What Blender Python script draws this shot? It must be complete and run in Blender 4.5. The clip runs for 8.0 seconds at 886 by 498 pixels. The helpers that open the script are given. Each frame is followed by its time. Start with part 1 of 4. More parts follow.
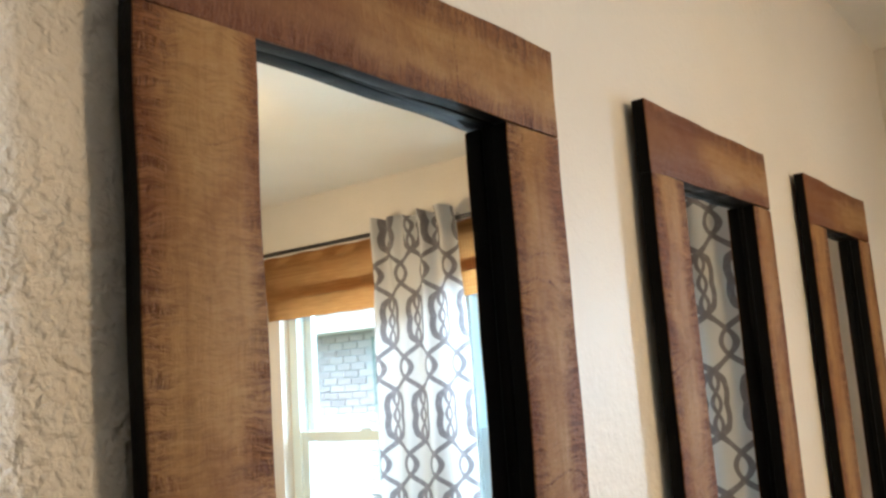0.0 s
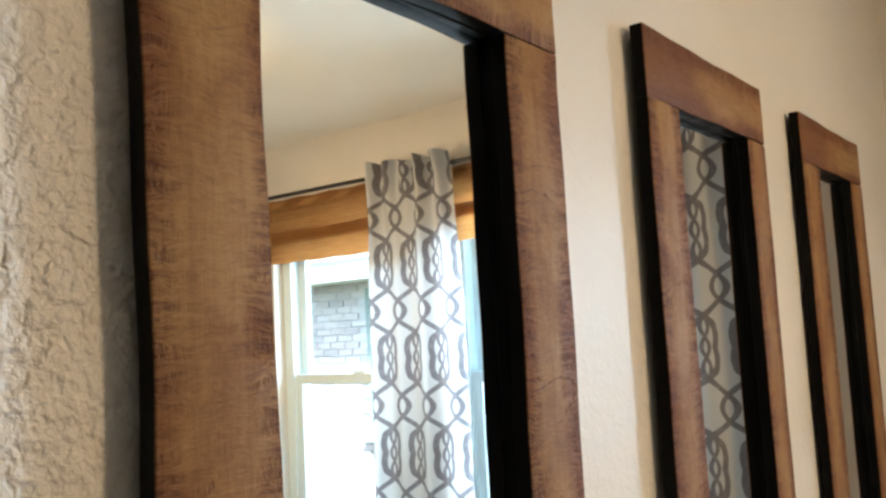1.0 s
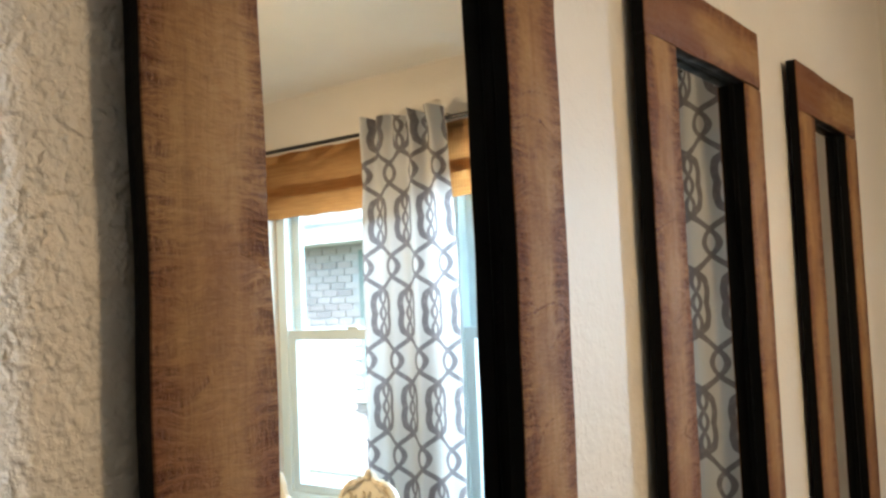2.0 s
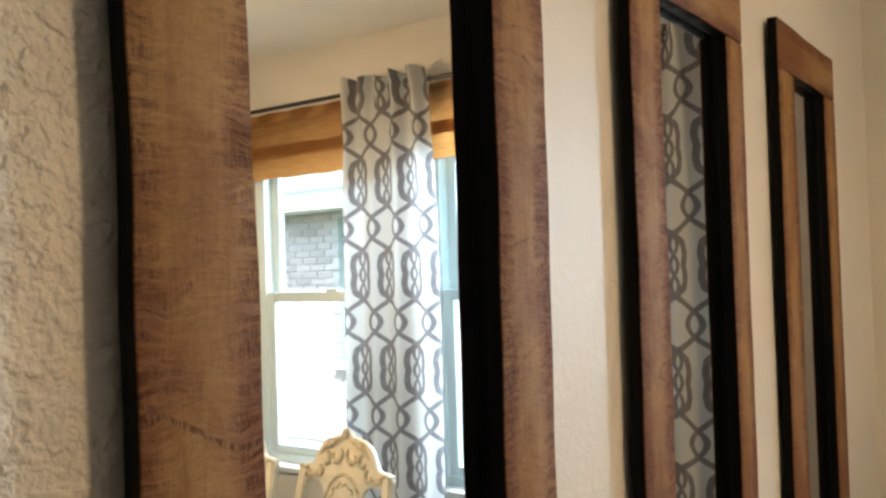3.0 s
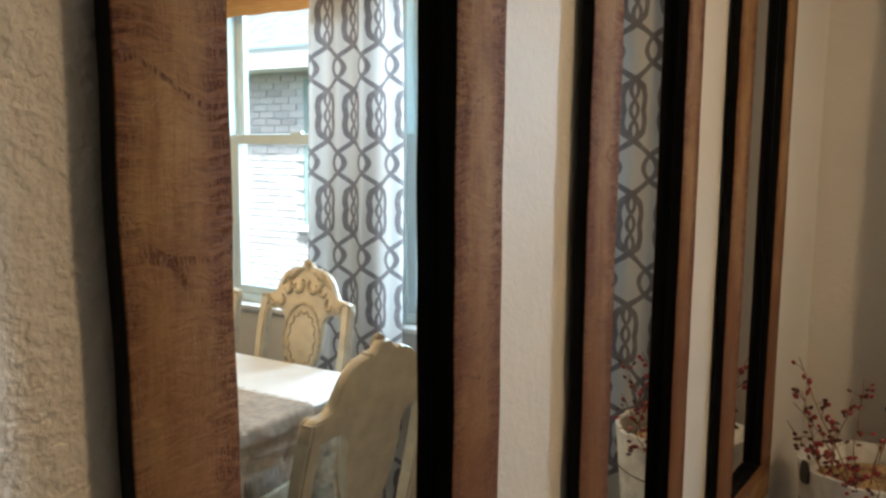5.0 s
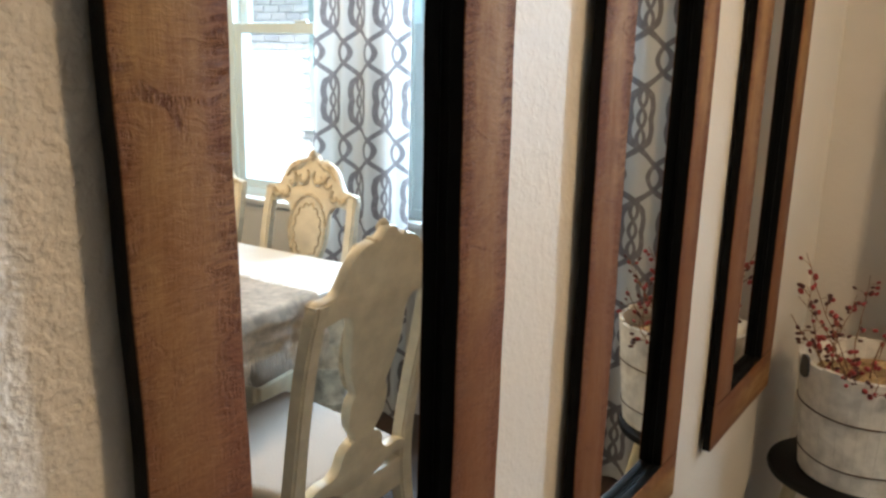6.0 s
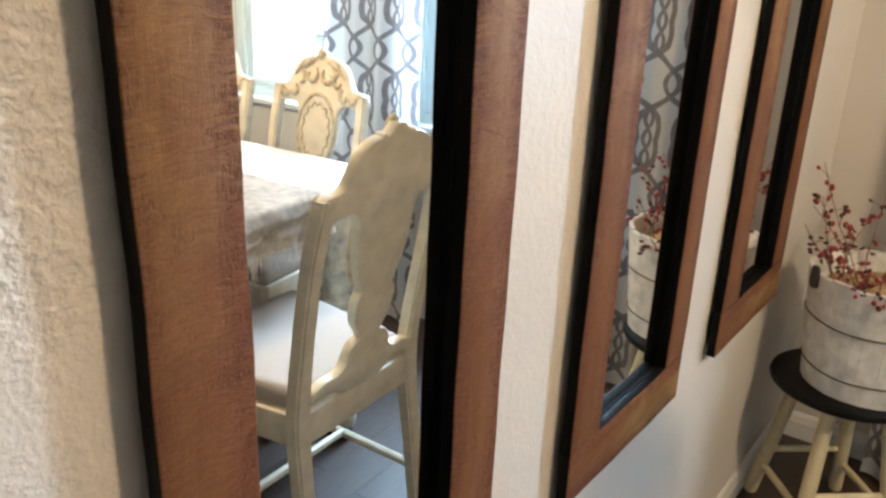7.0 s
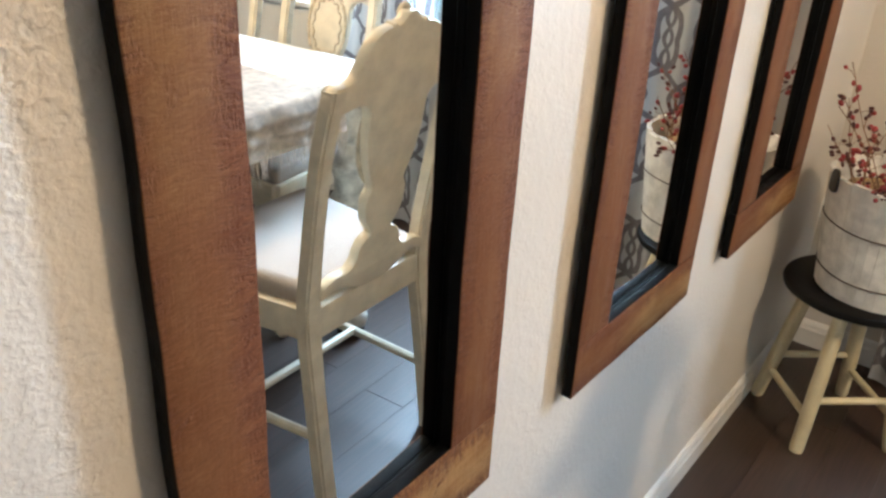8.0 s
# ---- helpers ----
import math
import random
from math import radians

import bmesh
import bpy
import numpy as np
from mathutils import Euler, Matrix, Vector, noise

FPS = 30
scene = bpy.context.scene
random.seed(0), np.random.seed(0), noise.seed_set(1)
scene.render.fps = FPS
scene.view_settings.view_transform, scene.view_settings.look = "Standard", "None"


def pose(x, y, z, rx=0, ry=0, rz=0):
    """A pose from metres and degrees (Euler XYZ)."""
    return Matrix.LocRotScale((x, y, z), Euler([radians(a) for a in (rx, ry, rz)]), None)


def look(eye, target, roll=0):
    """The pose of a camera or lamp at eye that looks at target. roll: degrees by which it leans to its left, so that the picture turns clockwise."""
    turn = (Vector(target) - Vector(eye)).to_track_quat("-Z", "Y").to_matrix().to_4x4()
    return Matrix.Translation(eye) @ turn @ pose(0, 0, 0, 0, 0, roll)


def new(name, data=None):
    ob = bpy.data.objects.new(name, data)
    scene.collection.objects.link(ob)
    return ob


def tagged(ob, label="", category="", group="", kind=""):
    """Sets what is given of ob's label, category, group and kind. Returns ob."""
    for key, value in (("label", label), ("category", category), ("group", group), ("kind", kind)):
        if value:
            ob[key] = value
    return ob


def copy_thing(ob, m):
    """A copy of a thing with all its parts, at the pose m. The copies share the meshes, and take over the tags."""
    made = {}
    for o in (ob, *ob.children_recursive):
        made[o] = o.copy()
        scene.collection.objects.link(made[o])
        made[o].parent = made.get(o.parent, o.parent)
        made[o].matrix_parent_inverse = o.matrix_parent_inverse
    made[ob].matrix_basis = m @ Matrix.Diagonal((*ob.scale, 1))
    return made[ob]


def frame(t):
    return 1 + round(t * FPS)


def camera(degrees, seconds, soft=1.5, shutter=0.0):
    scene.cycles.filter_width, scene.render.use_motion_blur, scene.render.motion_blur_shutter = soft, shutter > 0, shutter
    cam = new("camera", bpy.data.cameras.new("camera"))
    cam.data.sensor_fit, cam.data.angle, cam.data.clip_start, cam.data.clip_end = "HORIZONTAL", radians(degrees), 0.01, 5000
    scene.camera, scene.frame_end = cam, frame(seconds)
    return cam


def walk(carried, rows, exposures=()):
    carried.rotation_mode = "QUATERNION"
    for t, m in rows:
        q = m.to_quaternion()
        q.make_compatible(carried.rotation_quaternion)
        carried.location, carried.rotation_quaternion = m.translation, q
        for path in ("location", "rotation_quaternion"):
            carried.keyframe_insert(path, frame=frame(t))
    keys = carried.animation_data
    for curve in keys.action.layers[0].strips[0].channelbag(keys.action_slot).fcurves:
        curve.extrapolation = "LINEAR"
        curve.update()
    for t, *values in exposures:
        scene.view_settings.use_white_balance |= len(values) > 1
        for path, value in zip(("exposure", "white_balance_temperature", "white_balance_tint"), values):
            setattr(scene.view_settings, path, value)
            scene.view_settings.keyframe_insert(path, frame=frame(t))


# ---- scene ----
cam = camera(56.4, 8.0, soft=2.6)
PATH = [
    (0, (0.6201, -0.3975, 1.6525), (2.2461, 0.9243, 1.9705), -3.7),
    (0.5, (0.619, -0.3996, 1.6292), (2.2567, 0.9201, 1.8953), -3.4),
    (1, (0.6127, -0.3975, 1.6101), (2.2557, 0.9254, 1.8168), -2.9),
    (1.5, (0.6127, -0.3954, 1.59), (2.261, 0.9275, 1.7501), -2.7),
    (3, (0.6084, -0.3943, 1.537), (2.2981, 0.8862, 1.5847), -1.7),
    (3.5, (0.5989, -0.3964, 1.5105), (2.3161, 0.8459, 1.5116), -1.6),
    (4, (0.5766, -0.4134, 1.4734), (2.3129, 0.8014, 1.3865), -1),
    (4.5, (0.5703, -0.4304, 1.4384), (2.3055, 0.7759, 1.2762), -0.1),
    (6, (0.5851, -0.4208, 1.3716), (2.2705, 0.7643, 0.8713), 1.4),
    (6.5, (0.5915, -0.4145, 1.3579), (2.2504, 0.7558, 0.7505), 2.1),
    (7, (0.5968, -0.4134, 1.3398), (2.2207, 0.7462, 0.6254), 2.7),
    (7.5, (0.6021, -0.4155, 1.3197), (2.1815, 0.742, 0.5067), 2.9),
    (8, (0.6063, -0.4166, 1.3027), (2.1454, 0.7134, 0.3816), 3.2),
]
EXPOSURE = [(0.0, 2.0, 5550, 5), (1.5, 1.83, 5600, 5), (3.5, 1.55, 6000, 6), (4.5, 1.17, 5950, 6), (6.5, 2.12, 5500, 7), (8.0, 2.55, 5230, 7)]
walk(cam, [(t, look(eye, target, roll)) for t, eye, target, roll in PATH], EXPOSURE)

# ---- light and exposure ----
world = bpy.data.worlds.new("sky")
scene.world = world
world.use_nodes = True
wn = world.node_tree.nodes
sky = wn.new("ShaderNodeTexSky")
sky.sky_type = "NISHITA"
sky.sun_disc = False
sky.sun_elevation = radians(48)
sky.sun_rotation = radians(300)
sky.dust_density = 3.0
wn["Background"].inputs["Strength"].default_value = 0.15
world.node_tree.links.new(sky.outputs["Color"], wn["Background"].inputs["Color"])

sun_data = bpy.data.lights.new("sun", "SUN")
sun_data.energy = 5.0
sun_data.angle = radians(3)
sun_data.color = (1.0, 0.97, 0.94)
sun = new("sun", sun_data)
sun.matrix_world = look((0, 0, 20), (10, -12, 0))

# daylight that comes in at the window nearer to the corner
day_data = bpy.data.lights.new("window_daylight", "AREA")
day_data.shape, day_data.size, day_data.size_y = "RECTANGLE", 0.56, 1.25
day_data.energy = 36.0
day_data.color = (0.77, 0.90, 1.0)
day = new("window_daylight", day_data)
day.matrix_world = look((3.75, -1.12, 1.58), (2.05, -0.78, 0.80))

# the same sky over the other window, high and out of sight
day_two = new("window_daylight", day_data.copy())
day_two.data.size, day_two.data.size_y, day_two.data.energy = 0.8, 0.6, 28.0
day_two.matrix_world = look((3.75, -1.83, 2.62), (2.35, -1.83, 0.75))

# the warm pendant over the dining table
bulb_data = bpy.data.lights.new("pendant_bulb", "POINT")
bulb_data.energy = 16.5
bulb_data.shadow_soft_size = 0.10
bulb_data.color = (1.0, 0.68, 0.37)
bulb = new("pendant_bulb", bulb_data)
bulb.location = (1.84, -1.56, 1.95)

# ---- plan ----
WALL_Y = 0.0255          # face of the wall that carries the mirrors
END_X = 3.03            # face of the wall with the windows
CEIL = 2.44
BACK_Y = -4.0
LEFT_X = -2.2


# ---- material helpers ----
def material(name, rough=0.6, metal=0.0, spec=0.5):
    m = bpy.data.materials.new(name)
    m.use_nodes = True
    t = m.node_tree
    b = t.nodes["Principled BSDF"]
    b.inputs["Roughness"].default_value = rough
    b.inputs["Metallic"].default_value = metal
    b.inputs["Specular IOR Level"].default_value = spec
    return m, t, b


def node(t, kind, **inputs):
    n = t.nodes.new(kind)
    for key, value in inputs.items():
        n.inputs[key.replace("_", " ")].default_value = value
    return n


def coords(t, scale=(1, 1, 1), kind="Object"):
    c = t.nodes.new("ShaderNodeTexCoord")
    mp = t.nodes.new("ShaderNodeMapping")
    mp.inputs["Scale"].default_value = scale
    t.links.new(c.outputs[kind], mp.inputs["Vector"])
    return mp.outputs["Vector"]


def noise_tex(t, vec, scale, detail=4.0, rough=0.55, distortion=0.0):
    n = node(t, "ShaderNodeTexNoise", Scale=scale, Detail=detail, Roughness=rough, Distortion=distortion)
    t.links.new(vec, n.inputs["Vector"])
    return n.outputs["Fac"]


def ramp(t, fac, stops):
    r = t.nodes.new("ShaderNodeValToRGB")
    e = r.color_ramp.elements
    while len(e) < len(stops):
        e.new(0.5)
    for k, (p, c) in enumerate(stops):
        e[k].position = p
        e[k].color = (*c, 1)
    t.links.new(fac, r.inputs["Fac"])
    return r.outputs["Color"]


def grey(t, fac, lo, hi, a=0.0, b=1.0):
    n = node(t, "ShaderNodeMapRange", From_Min=lo, From_Max=hi, To_Min=a, To_Max=b)
    t.links.new(fac, n.inputs["Value"])
    return n.outputs["Result"]


def mix(t, fac, a, b, mode="MIX"):
    n = t.nodes.new("ShaderNodeMix")
    n.data_type = "RGBA"
    n.blend_type = mode
    for sock, val in ((n.inputs[0], fac), (n.inputs[6], a), (n.inputs[7], b)):
        if isinstance(val, (int, float)):
            sock.default_value = val
        elif isinstance(val, tuple):
            sock.default_value = (*val, 1)
        else:
            t.links.new(val, sock)
    return n.outputs[2]


def calc(t, op, a, b=None, c=None):
    n = t.nodes.new("ShaderNodeMath")
    n.operation = op
    for sock, val in zip(n.inputs, (a, b, c)):
        if val is None:
            continue
        if isinstance(val, (int, float)):
            sock.default_value = val
        else:
            t.links.new(val, sock)
    return n.outputs[0]


def bump(t, b, height, distance, strength=1.0):
    n = node(t, "ShaderNodeBump", Strength=strength, Distance=distance)
    t.links.new(height, n.inputs["Height"])
    t.links.new(n.outputs["Normal"], b.inputs["Normal"])
    return n


def set_color(t, b, color):
    t.links.new(color, b.inputs["Base Color"])


# ---- materials ----
def wall_paint(name, base, relief=0.0016):
    """Painted plaster with a hand-trowelled knockdown texture."""
    m, t, b = material(name, 0.46, 0.0, 0.4)
    v = coords(t)
    big = noise_tex(t, v, 74, 2.0, 0.5, 0.2)
    small = noise_tex(t, v, 190, 2.0, 0.5)
    flat = calc(t, "ADD", grey(t, big, 0.44, 0.60), calc(t, "MULTIPLY", grey(t, small, 0.42, 0.64), 0.45))
    fine = noise_tex(t, v, 420, 2.0)
    tall = calc(t, "ADD", flat, calc(t, "MULTIPLY", fine, 0.12))
    # the trowel left some stretches smoother than others
    sep = t.nodes.new("ShaderNodeSeparateXYZ")
    t.links.new(v, sep.inputs[0])
    rough_end = calc(t, "MULTIPLY", grey(t, sep.outputs["X"], 1.15, 0.80), grey(t, sep.outputs["Z"], 1.00, 1.45, 0.12, 1.0))
    patchy = grey(t, noise_tex(t, v, 7.0, 1.0), 0.35, 0.6, 0.6, 1.0)
    worked = calc(t, "MULTIPLY", calc(t, "MULTIPLY_ADD", rough_end, 0.8, 0.2), patchy)
    bump(t, b, calc(t, "MULTIPLY", tall, worked), relief, 1.0)
    blot = noise_tex(t, v, 2.3, 4.0)
    dark = tuple(0.92 * c for c in base)
    set_color(t, b, mix(t, grey(t, blot, 0.35, 0.7), dark, base))
    return m


def plain_paint(name, base, rough=0.4, wear=0.06, scale=14.0, relief=0.0004):
    m, t, b = material(name, rough)
    v = coords(t)
    n1 = noise_tex(t, v, scale, 5.0)
    n2 = noise_tex(t, v, scale * 9, 3.0)
    dark = tuple(c * (1 - wear * 3) for c in base)
    c1 = mix(t, grey(t, n1, 0.3, 0.65), dark, base)
    set_color(t, b, mix(t, grey(t, n2, 0.55, 0.8, 0, 0.25), c1, tuple(min(1, c * 1.12) for c in base)))
    bump(t, b, n2, relief)
    return m


def frame_wood(name, upright):
    """Reclaimed board: tan face, red-brown rough-sawn marks across it, long grain and small cracks."""
    m, t, b = material(name, 0.6, 0.0, 0.12)
    info = t.nodes.new("ShaderNodeObjectInfo")
    c = t.nodes.new("ShaderNodeTexCoord")
    shift = t.nodes.new("ShaderNodeVectorMath")
    shift.operation = "ADD"
    t.links.new(c.outputs["Object"], shift.inputs[0])
    t.links.new(calc(t, "MULTIPLY", info.outputs["Random"], 7.0), shift.inputs[1])
    # the figure of the wood waves about its straight line
    wave = node(t, "ShaderNodeTexNoise", Scale=21.0, Detail=2.0, Roughness=0.5)
    t.links.new(shift.outputs[0], wave.inputs["Vector"])
    bend = t.nodes.new("ShaderNodeVectorMath")
    bend.operation = "MULTIPLY_ADD"
    t.links.new(wave.outputs["Color"], bend.inputs[0])
    bend.inputs[1].default_value = (0.008, 0.0, 0.024) if upright else (0.024, 0.0, 0.008)
    t.links.new(shift.outputs[0], bend.inputs[2])

    def stretched(sx, sz):
        mp = t.nodes.new("ShaderNodeMapping")
        mp.inputs["Scale"].default_value = (sx, 1.0, sz) if upright else (sz, 1.0, sx)
        t.links.new(bend.outputs[0], mp.inputs["Vector"])
        return mp.outputs["Vector"]
    sep = t.nodes.new("ShaderNodeSeparateXYZ")
    t.links.new(c.outputs["Generated"], sep.inputs[0])
    across = sep.outputs["X" if upright else "Z"]
    side = calc(t, "ABSOLUTE", calc(t, "SUBTRACT", across, 0.46))
    grain = noise_tex(t, stretched(60, 2.2), 3.4, 6.0, 0.62, 0.7)
    fine = noise_tex(t, stretched(300, 14), 2.6, 4.0, 0.6)
    saw = noise_tex(t, stretched(9, 50), 2.6, 5.0, 0.66, 0.9)
    teeth = noise_tex(t, stretched(190, 46), 2.0, 3.0, 0.7, 0.4)
    patch = noise_tex(t, stretched(9, 4.2), 2.2, 4.0, 0.6, 0.6)
    cloud = noise_tex(t, stretched(14, 10), 1.2, 3.0)
    arc = noise_tex(t, stretched(2.0, 5.0), 1.6, 1.0, 0.5, 0.3)
    rim = calc(t, "ADD", grey(t, side, 0.16, 0.42), calc(t, "MULTIPLY", calc(t, "SUBTRACT", cloud, 0.5), 1.6))
    rim = grey(t, rim, 0.12, 0.85)
    base = ramp(t, patch, [(0.28, (0.180, 0.082, 0.025)), (0.44, (0.235, 0.120, 0.040)), (0.56, (0.275, 0.152, 0.056)), (0.74, (0.315, 0.184, 0.072))])
    base = mix(t, calc(t, "MULTIPLY", rim, grey(t, patch, 0.35, 0.62, 0.85, 0.35)), base, (0.150, 0.050, 0.018))
    base = mix(t, grey(t, grain, 0.52, 0.74, 0, 0.25), base, (0.095, 0.034, 0.017))
    mark = calc(t, "MULTIPLY", grey(t, saw, 0.47, 0.58), grey(t, teeth, 0.40, 0.56))
    mark = calc(t, "MULTIPLY", mark, calc(t, "MULTIPLY_ADD", rim, 0.9, 0.14))
    kerf = calc(t, "LESS_THAN", calc(t, "ABSOLUTE", calc(t, "SUBTRACT", arc, 0.53)), 0.0035)
    kerf = calc(t, "MULTIPLY", kerf, calc(t, "MULTIPLY", grey(t, teeth, 0.40, 0.58), grey(t, cloud, 0.42, 0.58)))
    mark = calc(t, "MAXIMUM", mark, kerf)
    base = mix(t, calc(t, "MULTIPLY", mark, 0.85), base, (0.070, 0.019, 0.005))
    base = mix(t, grey(t, fine, 0.55, 0.8, 0, 0.12), base, (0.37, 0.205, 0.105))
    chatter = noise_tex(t, stretched(5, 66), 2.4, 4.0, 0.7, 1.2)
    base = mix(t, calc(t, "MULTIPLY", grey(t, chatter, 0.49, 0.64, 0.0, 0.8), calc(t, "MULTIPLY_ADD", rim, 0.95, 0.05)), base, (0.085, 0.026, 0.010))
    base = mix(t, grey(t, chatter, 0.36, 0.48, 0.10, 0.0), base, (0.40, 0.245, 0.135))
    # torn cross fibres, and a redder stain towards one end of the board
    fibre = noise_tex(t, stretched(58, 300), 2.0, 3.0, 0.6, 0.8)
    along = sep.outputs["Z" if upright else "X"]
    stain = calc(t, "ADD", grey(t, along, 0.62, 0.28), calc(t, "MULTIPLY", calc(t, "SUBTRACT", cloud, 0.5), 1.2))
    base = mix(t, grey(t, stain, 0.1, 0.9, 0.0, 0.75), base, (0.138, 0.052, 0.024))
    base = mix(t, calc(t, "MULTIPLY", grey(t, fibre, 0.49, 0.64, 0.0, 0.6), calc(t, "MULTIPLY_ADD", rim, 0.6, 0.35)), base, (0.085, 0.030, 0.013))
    base = mix(t, grey(t, fibre, 0.46, 0.34, 0.0, 0.14), base, (0.36, 0.205, 0.11))
    set_color(t, b, base)
    low = calc(t, "SUBTRACT", calc(t, "MULTIPLY", fine, 0.3), calc(t, "MULTIPLY", mark, 1.0))
    low = calc(t, "SUBTRACT", low, calc(t, "MULTIPLY", grain, 0.3))
    low = calc(t, "SUBTRACT", low, calc(t, "MULTIPLY_ADD", chatter, 0.35, calc(t, "MULTIPLY", fibre, 0.45)))
    bump(t, b, low, 0.0011, 0.75)
    t.links.new(grey(t, grain, 0.3, 0.7, 0.42, 0.62), b.inputs["Roughness"])
    return m


def black_paint():
    m, t, b = material("worn black paint", 0.5, 0.0, 0.08)
    v = coords(t)
    n = noise_tex(t, v, 160, 4.0, 0.7)
    chips = grey(t, n, 0.70, 0.76)
    set_color(t, b, mix(t, chips, (0.003, 0.003, 0.003), (0.05, 0.028, 0.018)))
    bump(t, b, noise_tex(t, v, 420, 2.0), 0.0004)
    t.links.new(grey(t, noise_tex(t, v, 30, 3.0), 0.3, 0.7, 0.32, 0.55), b.inputs["Roughness"])
    return m


def mirror_glass():
    m, t, b = material("silvered mirror", 0.0, 1.0)
    b.inputs["Base Color"].default_value = (0.90, 0.925, 0.915, 1)
    return m


def curtain_cloth():
    """Off-white cotton with a grey-mauve interlaced trellis; it lets window light through."""
    m, t, b = material("trellis curtain cloth", 0.85, 0.0, 0.15)
    uv = t.nodes.new("ShaderNodeUVMap")
    sep = t.nodes.new("ShaderNodeSeparateXYZ")
    t.links.new(uv.outputs["UV"], sep.inputs["Vector"])
    P, Hh, thick = 0.20, 0.338, 0.0165
    u, v = sep.outputs["X"], sep.outputs["Y"]
    # one strand climbs from the side of a long hexagon, across its neighbour's axis, round an oval and back
    w = calc(t, "ABSOLUTE", calc(t, "SUBTRACT", calc(t, "FLOORED_MODULO", calc(t, "DIVIDE", v, Hh), 1.0), 0.5))
    w = calc(t, "MULTIPLY", w, 2.0)
    fc = t.nodes.new("ShaderNodeFloatCurve")
    t.links.new(w, fc.inputs["Value"])
    cv = fc.mapping.curves[0]
    for ca, cb in ((0.35, 0.212), (0.54, 0.42), (0.79, 0.80), (0.90, 0.925)):
        cv.points.new(ca, cb)
    cv.points[0].location, cv.points[-1].location = (0.0, 0.212), (1.0, 0.962)
    for p in cv.points:
        p.handle_type = "AUTO"
    fc.mapping.update()
    h = calc(t, "MULTIPLY", fc.outputs["Value"], P * 1.25)
    steep = grey(t, calc(t, "ABSOLUTE", calc(t, "SUBTRACT", w, 0.60)), 0.16, 0.28, 1.42, 1.0)

    def away(x, line):
        q = calc(t, "ABSOLUTE", calc(t, "SUBTRACT", calc(t, "FLOORED_MODULO", calc(t, "ADD", x, P / 2), P), P / 2))
        return grey(t, calc(t, "SUBTRACT", line, q), -0.0016, 0.0016)

    def pair(x, line):
        return calc(t, "MAXIMUM", away(calc(t, "SUBTRACT", u, x), line), away(calc(t, "ADD", u, x), line))
    ink = pair(h, calc(t, "MULTIPLY", steep, thick))
    # the small linked rings inside each hexagon
    ring = calc(t, "MULTIPLY", calc(t, "COSINE", calc(t, "MULTIPLY", w, math.tau / 0.70)), P * 0.085)
    ring = calc(t, "ADD", ring, P / 2)
    ink = calc(t, "MAXIMUM", ink, calc(t, "MULTIPLY", pair(ring, thick * 0.56), calc(t, "LESS_THAN", w, 0.53)))
    vec = coords(t)
    weave = noise_tex(t, vec, 900, 2.0)
    ink = calc(t, "MULTIPLY", ink, grey(t, noise_tex(t, vec, 60, 3.0), 0.25, 0.5, 0.82, 1.0))
    col = mix(t, ink, (0.55, 0.55, 0.545), (0.19, 0.175, 0.185))
    set_color(t, b, col)
    bump(t, b, weave, 0.0003)
    tr = t.nodes.new("ShaderNodeBsdfTranslucent")
    t.links.new(col, tr.inputs["Color"])
    ms = t.nodes.new("ShaderNodeMixShader")
    ms.inputs[0].default_value = 0.42
    t.links.new(b.outputs[0], ms.inputs[1])
    t.links.new(tr.outputs[0], ms.inputs[2])
    t.links.new(ms.outputs[0], t.nodes["Material Output"].inputs["Surface"])
    return m


def bamboo_weave():
    m, t, b = material("woven bamboo reed", 0.55)
    v = coords(t, (1, 1.2, 240))
    reed = noise_tex(t, v, 1.0, 3.0)
    v2 = coords(t, (1, 9, 60))
    tone = noise_tex(t, v2, 1.6, 4.0)
    wv = node(t, "ShaderNodeTexWave", Scale=26.0, Distortion=0.4)
    wv.bands_direction = "Y"
    t.links.new(coords(t), wv.inputs["Vector"])
    c = ramp(t, calc(t, "MULTIPLY_ADD", reed, 0.6, calc(t, "MULTIPLY", tone, 0.4)), [(0.3, (0.30, 0.135, 0.034)), (0.5, (0.42, 0.205, 0.058)), (0.7, (0.54, 0.29, 0.095))])
    # the stitching threads run down the reeds
    c = mix(t, grey(t, wv.outputs["Fac"], 0.86, 0.97, 0.0, 0.4), c, (0.62, 0.42, 0.20))
    set_color(t, b, c)
    tr = t.nodes.new("ShaderNodeBsdfTranslucent")
    t.links.new(c, tr.inputs["Color"])
    ms = t.nodes.new("ShaderNodeMixShader")
    ms.inputs[0].default_value = 0.35
    t.links.new(b.outputs[0], ms.inputs[1])
    t.links.new(tr.outputs[0], ms.inputs[2])
    t.links.new(ms.outputs[0], t.nodes["Material Output"].inputs["Surface"])
    return m


def shade_cloth():
    m, t, b = material("cream lamp fabric", 0.9)
    c = mix(t, grey(t, noise_tex(t, coords(t, (1, 1, 0.2)), 400, 2.0), 0.4, 0.6), (0.74, 0.66, 0.52), (0.80, 0.73, 0.60))
    set_color(t, b, c)
    tr = t.nodes.new("ShaderNodeBsdfTranslucent")
    t.links.new(c, tr.inputs["Color"])
    ms = t.nodes.new("ShaderNodeMixShader")
    ms.inputs[0].default_value = 0.6
    t.links.new(b.outputs[0], ms.inputs[1])
    t.links.new(tr.outputs[0], ms.inputs[2])
    t.links.new(ms.outputs[0], t.nodes["Material Output"].inputs["Surface"])
    return m


